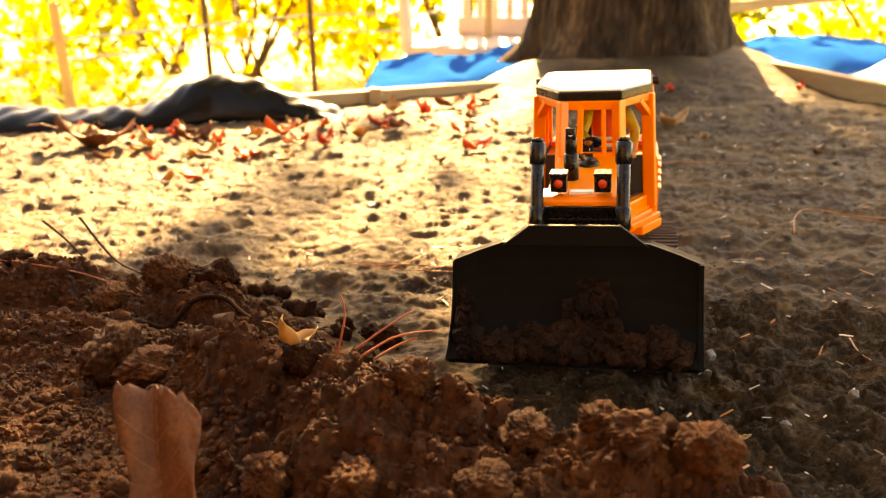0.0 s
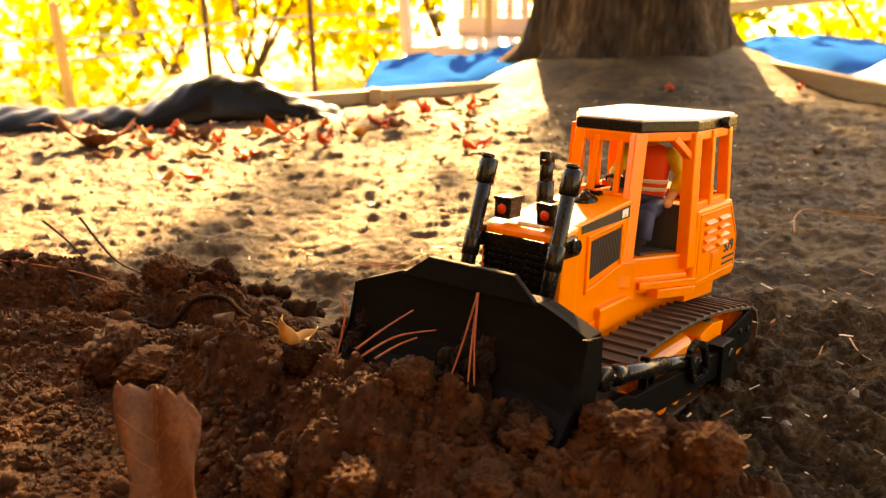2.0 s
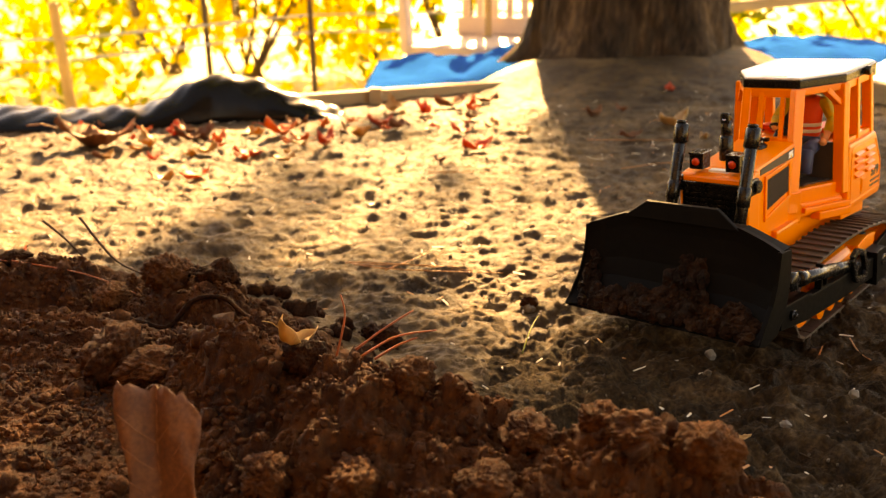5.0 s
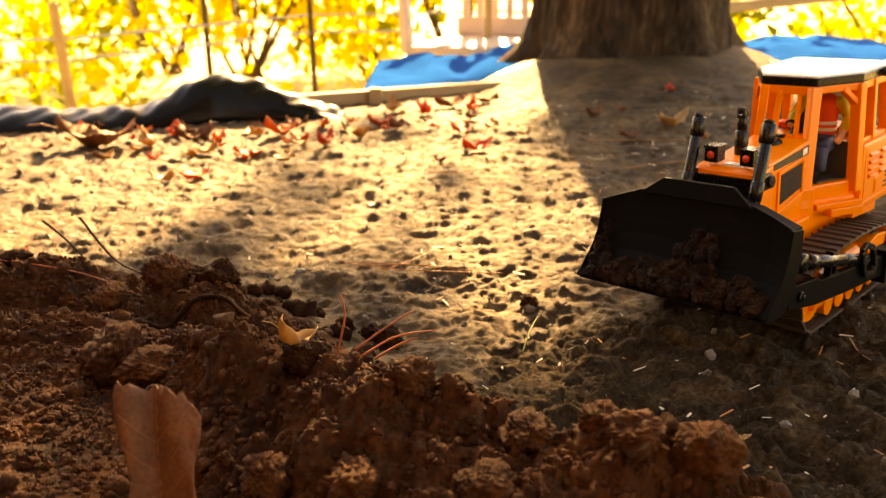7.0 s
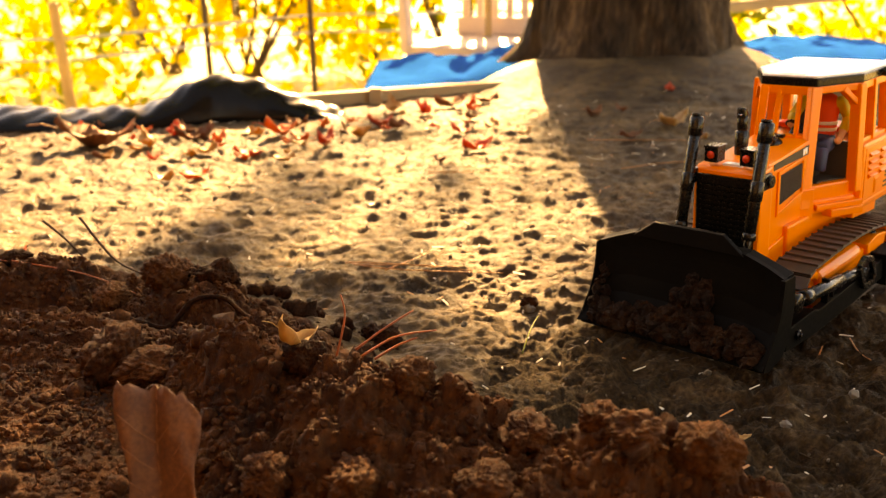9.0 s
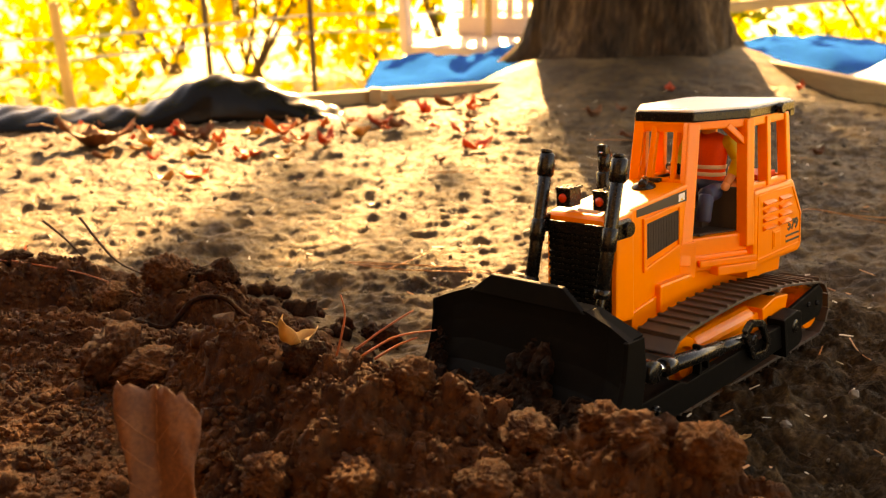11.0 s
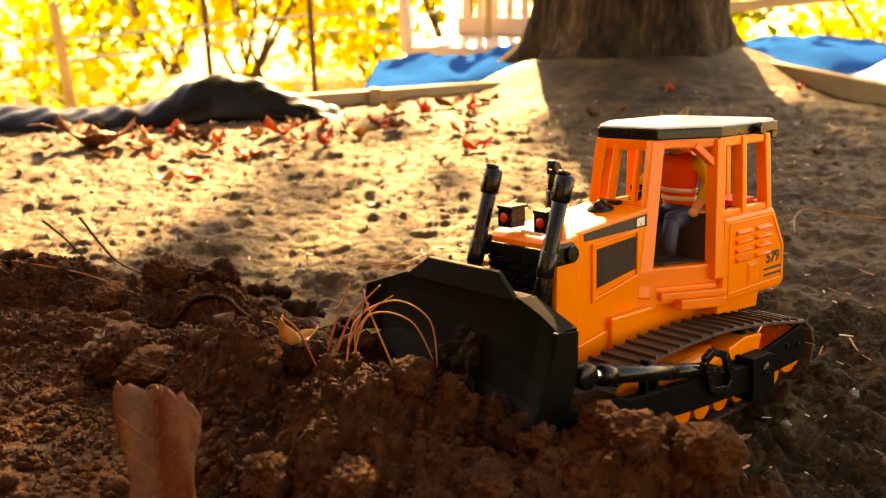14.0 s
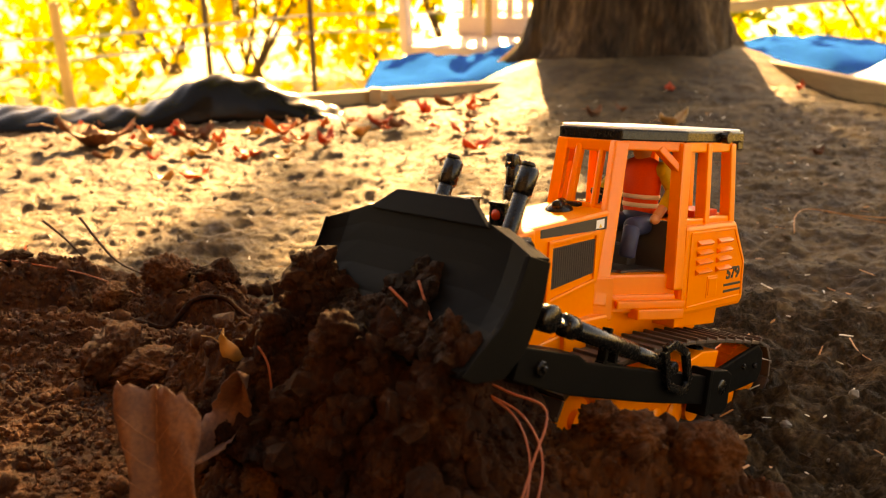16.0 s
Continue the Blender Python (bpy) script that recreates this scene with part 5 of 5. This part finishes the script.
for pts in (((-0.50, 0.84, 0.010), (-0.46, 0.83, 0.018), (-0.41, 0.81, 0.012)), ((-0.50, 0.78, 0.004), (-0.46, 0.79, 0.016), (-0.43, 0.81, 0.022)), ((-0.40, 0.80, 0.014), (-0.33, 0.79, 0.010), (-0.28, 0.775, 0.006))):
    needle(pts, NEEDLE_RED)
for pts in (((-0.388, 0.85, 0.042), (-0.366, 0.845, 0.024), (-0.345, 0.84, 0.003)), ((-0.352, 0.85, 0.046), (-0.315, 0.83, 0.028), (-0.272, 0.81, 0.003))):
    needle(pts, TWIG, 0.0014, "twig", "thin dark twig sticking out of the heap", "twigs")
for pts in (((-0.275, 0.70, 0.001), (-0.255, 0.712, 0.003), (-0.235, 0.716, 0.002), (-0.215, 0.728, 0.003), (-0.19, 0.731, 0.003), (-0.17, 0.72, 0.003), (-0.14, 0.695, 0.0)),):
    needle(pts, DAMP, 0.0030, "root", "dark soil-crusted root end in loose soil", "twigs")
needle(((0.065, 0.70, 0.003), (0.075, 0.73, 0.010), (0.085, 0.765, 0.012)), LEAF_GREEN, 0.0007, "grass_blade", "thin yellow-green blade of grass", "")
needle(((0.17, 0.51, 0.002), (0.172, 0.505, 0.014), (0.174, 0.503, 0.022)), LEAF_RED, 0.0014, "leaf_scrap", "tiny red leaf scrap standing in soil", "")


def litter():
    """Chips, straws and grit, too many and too small to count."""
    q = random.Random(77)
    verts, faces = [], []
    xs, ys, zs = scatter(900, 9, (-0.8, 0.8), (0.5, 2.0), (0.0, 0.35), 1.5)
    for x, y, z in zip(xs, ys, zs):
        n, w, h = q.uniform(0.003, 0.016), q.uniform(0.0006, 0.0022), 0.0006
        m = pose(float(x), float(y), float(z) + 0.0012, q.uniform(-25, 25), q.uniform(-25, 25), q.uniform(0, 360))
        k = len(verts)
        for sx, sy, sz in ((-1, -1, 0), (1, -0.6, 0), (1, 0.7, 0), (-1, 1, 0), (-1, -1, 1), (1, -0.6, 1), (1, 0.7, 1), (-1, 1, 1)):
            verts.append(tuple(m @ Vector((sx * n / 2, sy * w / 2, sz * h))))
        faces += [tuple(k + i for i in f) for f in ((3, 2, 1, 0), (4, 5, 6, 7), (0, 1, 5, 4), (1, 2, 6, 5), (2, 3, 7, 6), (3, 0, 4, 7))]
    ob = mesh_object("bark_litter", verts, faces, [CHIP, TWIG, NEEDLE], None, False, [(i // 6) * 5 % 7 % 3 for i in range(len(faces))])
    tagged(ob, "fine pale and dark bark chips strewn on the soil", "litter", kind="stuff")


litter()
for i, (x, y, r) in enumerate(((0.235, 0.56, 0.006), (0.30, 0.60, 0.006), (0.33, 0.56, 0.009), (0.08, 0.795, 0.009), (-0.15, 0.90, 0.008), (-0.13, 0.915, 0.006), (0.42, 0.66, 0.007), (0.22, 0.69, 0.009), (-0.55, 1.34, 0.012), (-0.50, 1.35, 0.008))):
    ob = new("pebble", clod_mesh("pebble", r * 0.6, 60 + i, STONE, 3, 0.5))
    ob.location = (x, y, on_ground(x, y) + r * 0.05)
    tagged(ob, "small rounded dark pebble on the soil", "pebble", "pebbles")

DOZER_ROWS = [
    (0.0, pose(0.1352, 0.7726, 0.0007, 2.05, 0.08, -103.1)),
    (0.5, pose(0.1180, 0.6982, 0.0011, -0.58, -1.19, -104.7)),
    (1.0, pose(0.1166, 0.6679, -0.0019, -0.34, -2.82, -117.05)),
    (1.5, pose(0.1164, 0.6539, -0.0001, 0.03, -4.00, -123.68)),
    (2.0, pose(0.1164, 0.6422, -0.0022, 0.68, -5.03, -128.73)),
    (2.5, pose(0.1189, 0.6399, -0.0028, 0.68, -5.13, -129.90)),
    (3.0, pose(0.1560, 0.6725, -0.0016, 0.40, -0.98, -130.13)),
    (3.5, pose(0.2036, 0.7198, -0.0039, 1.21, 1.02, -129.86)),
    (4.0, pose(0.2545, 0.7680, -0.0016, 3.01, 2.75, -131.04)),
    (4.2, pose(0.2744, 0.7860, -0.0004, 4.15, 2.90, -131.55)),
    (6.3, pose(0.3321, 0.8421, 0.0000, 1.37, 1.69, -135.14)),
    (9.2, pose(0.3321, 0.8421, 0.0000, 1.37, 1.69, -135.14)),
    (11.3, pose(0.1783, 0.6810, -0.0089, 5.20, -2.47, -136.42)),
    (11.5, pose(0.1791, 0.6748, -0.0093, 4.44, -2.03, -138.56)),
    (12.0, pose(0.1777, 0.6584, -0.0088, 5.32, -2.02, -142.4)),
    (12.5, pose(0.1740, 0.6576, -0.0093, 5.96, -1.43, -140.56)),
    (13.0, pose(0.1723, 0.6579, -0.0098, 5.89, -1.53, -139.85)),
    (13.5, pose(0.1446, 0.6339, -0.0066, 4.78, -3.81, -139.54)),
    (14.0, pose(0.1390, 0.6265, -0.0071, 5.27, -4.19, -139.36)),
    (14.5, pose(0.1254, 0.6170, -0.0055, 4.54, -4.66, -137.98)),
    (15.0, pose(0.1113, 0.6047, -0.0036, 5.28, -5.42, -137.20)),
    (15.5, pose(0.0984, 0.5938, -0.0010, 4.25, -7.90, -137.27)),
    (16.0, pose(0.0945, 0.5914, 0.0005, 4.12, -8.70, -137.31))]
# seconds and degrees by which the blade is raised
BLADE_ROWS = [(0.0, -1.7), (0.5, -2.0), (1.0, -3.1), (1.5, -3.4), (2.0, -3.8), (2.5, -3.8), (3.0, -3.4), (3.5, -3.6), (4.0, -3.3), (4.2, -3.2), (6.3, -2.8), (6.5, -2.4), (7.0, -0.2), (7.5, -1.2),
              (8.0, -4.3), (8.5, -7.5), (9.0, -9.6), (9.2, -9.9), (11.3, -9.2), (11.5, -9.3), (12.0, -9.2), (12.5, -8.0), (13.0, -4.4), (13.5, -3.4), (14.0, -2.6), (14.5, -0.2), (15.0, 1.5), (15.5, 4.0), (16.0, 6.5)]


def between(rows, t):
    """The pose at t between two rows."""
    for (t0, m0), (t1, m1) in zip(rows, rows[1:]):
        if t0 <= t <= t1:
            return m0.lerp(m1, (t - t0) / (t1 - t0))
    return rows[-1][1]


def blade_rows():
    """The blade's own space in the world, time by time."""
    tx, tz = TRUNNION
    local = [(t, pose(tx, 0, tz, 0, -a, 0)) for t, a in BLADE_ROWS]
    return [(t, between(DOZER_ROWS, t) @ m) for t, m in local]


def build_blade_soil():
    """Damp soil that clings in the blade, in the blade's space."""
    q = random.Random(8)
    tx, tz = TRUNNION
    spots = []
    for i in range(1500):
        y = q.uniform(-0.081, 0.081)
        hump = 0.6 + 0.4 * math.sin(y * 60 + 1.0) + 0.25 * math.sin(y * 130)
        v = q.random() ** 1.3 * max(0.25, hump)
        x, z = 0.205 - 0.030 * v + q.uniform(-0.002, 0.005) * (1 - v), 0.059 + 0.036 * v
        r = 0.0012 + 0.0048 * q.random() ** 4
        spots.append((x - tx, y, z - tz, r))
    return soil_pile("blade_soil", spots, CLINGING, "dark damp soil clinging in the blade", 170, 2, False)


BLADE_SOIL = build_blade_soil()


def build_pushed_soil(seed, wx, wy, top, count, mat, label):
    """A heap of soil that the blade shoves up: a crumbly dome round its own origin, with clods and grains on it."""
    q = random.Random(seed)
    na, nd = 190, 84
    a, d = np.meshgrid(np.linspace(0, 2 * np.pi, na, endpoint=False), np.linspace(0.0, 1.0, nd))
    turn = radians(42)

    def place(a, d):
        u, v = np.cos(a) * d * 1.3 * wx * (1 + 0.12 * np.sin(3 * a + seed)), np.sin(a) * d * 1.3 * wy
        x, y = u * math.cos(turn) - v * math.sin(turn), u * math.sin(turn) + v * math.cos(turn)
        k = seed % 40
        wxp, wyp = x + 0.010 * fbm(x * 40, y * 40, 3, k + 1), y + 0.010 * fbm(x * 40, y * 40, 3, k + 7)
        z = top * (1 - d ** 1.15) + 0.022 * fbm(x * 45, y * 45, 4, k) * (1 - d * 0.3) + 0.014 * lumps(wxp * 50, wyp * 50, k + 2, 0.6) + 0.006 * lumps(wxp * 130, wyp * 130, k + 4, 0.6) + 0.003 * lumps(wxp * 250, wyp * 250, k + 6, 0.8)
        return x, y, z - 0.008

    x, y, z = place(a, d)
    verts = np.stack([x.ravel(), y.ravel(), z.ravel()], 1)
    i, j = np.arange(nd - 1)[:, None] * na, np.arange(na)[None, :]
    quads = np.stack([i + j, i + na + j, i + na + (j + 1) % na, i + (j + 1) % na], -1).reshape(-1, 4)
    ob = mesh_object("pushed_soil", verts.tolist(), quads.tolist(), mat, None, True)
    spots = []
    rs = np.random.RandomState(seed)
    ga, gd = rs.rand(count) * 6.283, rs.rand(count) ** 0.6
    gx, gy, gz = place(ga, gd)
    for px, py, pz in zip(gx, gy, gz):
        r = 0.0009 + 0.0022 * q.random() ** 2 if q.random() < 0.93 else 0.003 + 0.007 * q.random() ** 2
        spots.append((float(px), float(py), float(pz) + 0.2 * r, r))
    big = []
    ga, gd = rs.rand(26) * 6.283, rs.rand(26) ** 0.5 * 0.95
    for px, py, pz in zip(*place(ga, gd)):
        r = 0.004 + 0.008 * q.random() ** 2
        big.append((float(px), float(py), float(pz) + 0.3 * r, r))
    lumps_ob = soil_pile("soil_clods", big, mat, "", seed + 7, 4)
    lumps_ob.parent = ob
    del lumps_ob["category"]
    grains = soil_pile("soil_grains", spots, mat, "", seed, 2, False)
    grains.parent = ob
    del grains["category"]
    return tagged(ob, label, "soil", kind="stuff")


# centre and height of each lump at the end
PUSHED = [(build_pushed_soil(201, 0.062, 0.052, 0.094, 1500, DAMP, "dark soil heaped up before the blade"), (-0.072, 0.516, 0.050), 0.0),
          (build_pushed_soil(202, 0.066, 0.050, 0.078, 1500, DAMP, "reddish soil clods heaped before the blade"), (-0.034, 0.468, 0.055), 0.1),
          (build_pushed_soil(203, 0.052, 0.042, 0.076, 1100, DAMP, "dark soil clods rolling off the blade's end"), (0.004, 0.428, 0.052), 0.2)]
# seconds, back along the blade's way, below the final height
PUSH_ROWS = ((0.0, 0.02, -0.125), (12.0, 0.02, -0.125), (13.0, 0.03, -0.09), (13.5, 0.035, -0.072), (14.0, 0.032, -0.064), (14.5, 0.026, -0.050), (15.0, 0.016, -0.035), (15.5, 0.005, -0.013), (16.0, 0.0, 0.0))


def bundle(name, strands, mat, label, r=0.0008):
    """Several long needles that move as one."""
    thing = empty(name, label, "pine needles")
    for pts in strands:
        part("needle", tube([Vector(p) for p in smooth_line(pts)], r, 6, 0.6), mat, thing, "", True)
    return thing


def smooth_line(points, steps=6):
    pts = [Vector(p) for p in points]
    fine = []
    for i in range(len(pts) - 1):
        p0, p1, p2, p3 = pts[max(i - 1, 0)], pts[i], pts[i + 1], pts[min(i + 2, len(pts) - 1)]
        for k in range(steps):
            t = k / steps
            fine.append(0.5 * ((2 * p1) + (p2 - p0) * t + (2 * p0 - 5 * p1 + 4 * p2 - p3) * t * t + (3 * p1 - p0 - 3 * p2 + p3) * t ** 3))
    fine.append(pts[-1])
    return fine


# needles on the heap's crest, later swept up by the blade
SWEPT = bundle("needle_bundle", (((0, 0, 0), (0.018, 0.004, 0.012), (0.036, 0.008, 0.022)), ((0.004, -0.006, -0.002), (0.025, 0.0, 0.008), (0.050, 0.002, 0.011)), ((0.012, -0.008, -0.003), (0.026, -0.004, 0.004), (0.038, -0.002, 0.008)), ((-0.012, 0.0, -0.004), (-0.006, 0.004, 0.020), (-0.008, 0.006, 0.034))), NEEDLE_RED, "orange pine needles lying on the heap")
LOOPS = bundle("needle_loops", (((0, 0, 0), (0.006, 0.008, 0.03), (0.03, 0.012, 0.042), (0.052, 0.008, 0.03), (0.056, 0.0, 0.0)), ((0.036, -0.006, -0.012), (0.024, 0.004, 0.014), (0.014, 0.01, 0.040), (0.012, 0.012, 0.050)), ((0.002, 0, -0.004), (0.014, 0.006, 0.034), (0.04, 0.008, 0.030), (0.054, 0.004, 0.004)), ((0.01, 0, -0.006), (0.006, 0.004, 0.02), (0.016, 0.01, 0.036), (0.03, 0.01, 0.046))), NEEDLE, "looped dry pine needles caught before the blade", 0.0007)
TRAIL = bundle("needle_trail", (((-0.012, 0.03, 0.040), (0.01, 0.012, 0.022), (0.03, -0.012, 0.002), (0.052, -0.03, -0.008), (0.058, -0.055, -0.022), (0.050, -0.085, -0.040)), ((0.004, 0.034, 0.042), (0.014, 0.012, 0.020), (0.034, -0.014, 0.001), (0.056, -0.034, -0.006), (0.064, -0.056, -0.020), (0.054, -0.088, -0.040)), ((0.03, -0.006, 0.004), (0.05, -0.02, 0.0), (0.068, -0.034, -0.004), (0.058, -0.06, -0.02), (0.046, -0.086, -0.04))), NEEDLE_RED, "long red-brown pine needles trailing over the clods", 0.0008)


STUCK = bundle("stuck_needles", (((0.0, 0.0, 0.0), (0.012, 0.006, -0.026), (0.026, 0.016, -0.056)), ((0.0, 0.0, 0.0), (0.014, -0.002, -0.03), (0.03, -0.004, -0.058)), ((0.004, 0.001, -0.012), (0.018, 0.007, -0.036), (0.028, 0.012, -0.056))), NEEDLE_RED, "red-brown pine needles stuck to the blade", 0.0008)


def motions():
    tx, tz = TRUNNION
    hold = pose(0.172 - tx, 0.012, 0.128 - tz)
    stuck = [(t, m @ hold) for t, m in blade_rows() if 1.0 <= t <= 3.0]
    low = pose(0.0, 0.50, -0.06)
    walk(STUCK, [(0.0, low), (0.6, low)] + stuck + [(3.6, pose(0.0, 0.52, 0.0)), (4.2, low), (16.0, low)])
    walk(BLADE_SOIL, blade_rows())
    # the tracks run as the bulldozer goes to and fro
    steps, gone = [(0.0, 0.0)], 0.0
    for (t0, m0), (t1, m1) in zip(DOZER_ROWS, DOZER_ROWS[1:]):
        ahead = (m0.to_3x3() @ Vector((1, 0, 0)) + m1.to_3x3() @ Vector((1, 0, 0))).normalized()
        d = (m1.translation - m0.translation).dot(ahead)
        n = max(1, math.ceil(abs(d) / 0.012))
        for k in range(1, n + 1):
            steps.append((t0 + (t1 - t0) * k / n, gone + d * k / n))
        gone += d
    for pad, s0, y in SIDES["pads"]:
        walk(pad, [(t, pad_pose(s0 - d / TRACK_LENGTH, y)) for t, d in steps])
    for wheel, (x, y, z), r, sgn in SIDES["wheels"]:
        walk(wheel, [(t, pose(x, y, z, 0, math.degrees(d / r), 0)) for t, d in steps])
    for ob, (x, y, z), late in PUSHED:
        walk(ob, [(t, pose(x + 0.73 * b, y + 0.68 * b, z + h * (1 - 0.3 * late), 0, 0, (t - 16) * 3)) for t, b, h in PUSH_ROWS])
    walk(SWEPT, [(0.0, pose(-0.055, 0.512, 0.088)), (11.2, pose(-0.055, 0.512, 0.088)), (12.5, pose(-0.060, 0.510, 0.088, 0, -8, 6)), (13.5, pose(-0.075, 0.512, 0.090, 0, -25, 10)), (14.5, pose(-0.068, 0.500, 0.090, 0, -40, 20)), (15.3, pose(-0.09, 0.49, 0.085, 0, -30, 30)), (16.0, pose(-0.09, 0.47, 0.080, 0, -10, 40))])
    walk(LOOPS, [(0.0, pose(-0.06, 0.52, 0.02)), (11.0, pose(-0.06, 0.52, 0.02)), (12.5, pose(-0.05, 0.51, 0.052)), (13.5, pose(-0.060, 0.51, 0.070)), (14.5, pose(-0.062, 0.503, 0.084)), (15.0, pose(-0.070, 0.498, 0.095)), (15.6, pose(-0.066, 0.48, 0.080, 20, 0, 0)), (16.0, pose(-0.06, 0.46, 0.04, 40, 0, 0))])
    walk(TRAIL, [(0.0, pose(0.0, 0.47, 0.0)), (13.5, pose(0.0, 0.47, 0.0)), (14.6, pose(0.0, 0.465, 0.04)), (15.2, pose(0.0, 0.455, 0.075)), (15.6, pose(-0.01, 0.445, 0.092)), (16.0, pose(-0.018, 0.440, 0.104))])
    end = SWEPT_LEAF.matrix_basis.copy()
    walk(SWEPT_LEAF, [(0.0, pose(0.02, 0.03, -0.10) @ end), (14.6, pose(0.02, 0.03, -0.10) @ end), (15.3, pose(0.010, 0.018, -0.02) @ end), (15.7, pose(0.004, 0.008, 0.0) @ end), (16.0, end)])
    m = SMALL_LEAF.matrix_basis.copy()
    walk(SMALL_LEAF, [(0.0, m), (14.2, m), (14.6, pose(0, 0, 0.002) @ m), (15.0, pose(-0.006, 0.0, 0.006) @ m), (15.5, pose(-0.012, -0.004, 0.006) @ m), (16.0, pose(-0.03, -0.03, 0.004) @ m)])
    walk(DOZER, DOZER_ROWS)
    walk(DRIVER, DOZER_ROWS)
    walk(BLADE, [(t, pose(tx, 0, tz, 0, -a, 0)) for t, a in BLADE_ROWS])
    # the lift cylinders lean after the blade's back
    for cyl, y in LIFTS:
        rows = []
        for t, a in BLADE_ROWS:
            k = radians(a)
            ux, uz = 0.148 - tx, 0.062 - tz
            ex, ez = tx + ux * math.cos(k) - uz * math.sin(k), tz + ux * math.sin(k) + uz * math.cos(k)
            lean = math.degrees(math.atan2(ex - 0.1235, 0.1325 - ez))
            rows.append((t, pose(0.1235, y, 0.1325, 0, -min(lean, 32), 0)))
        walk(cyl, rows)


motions()
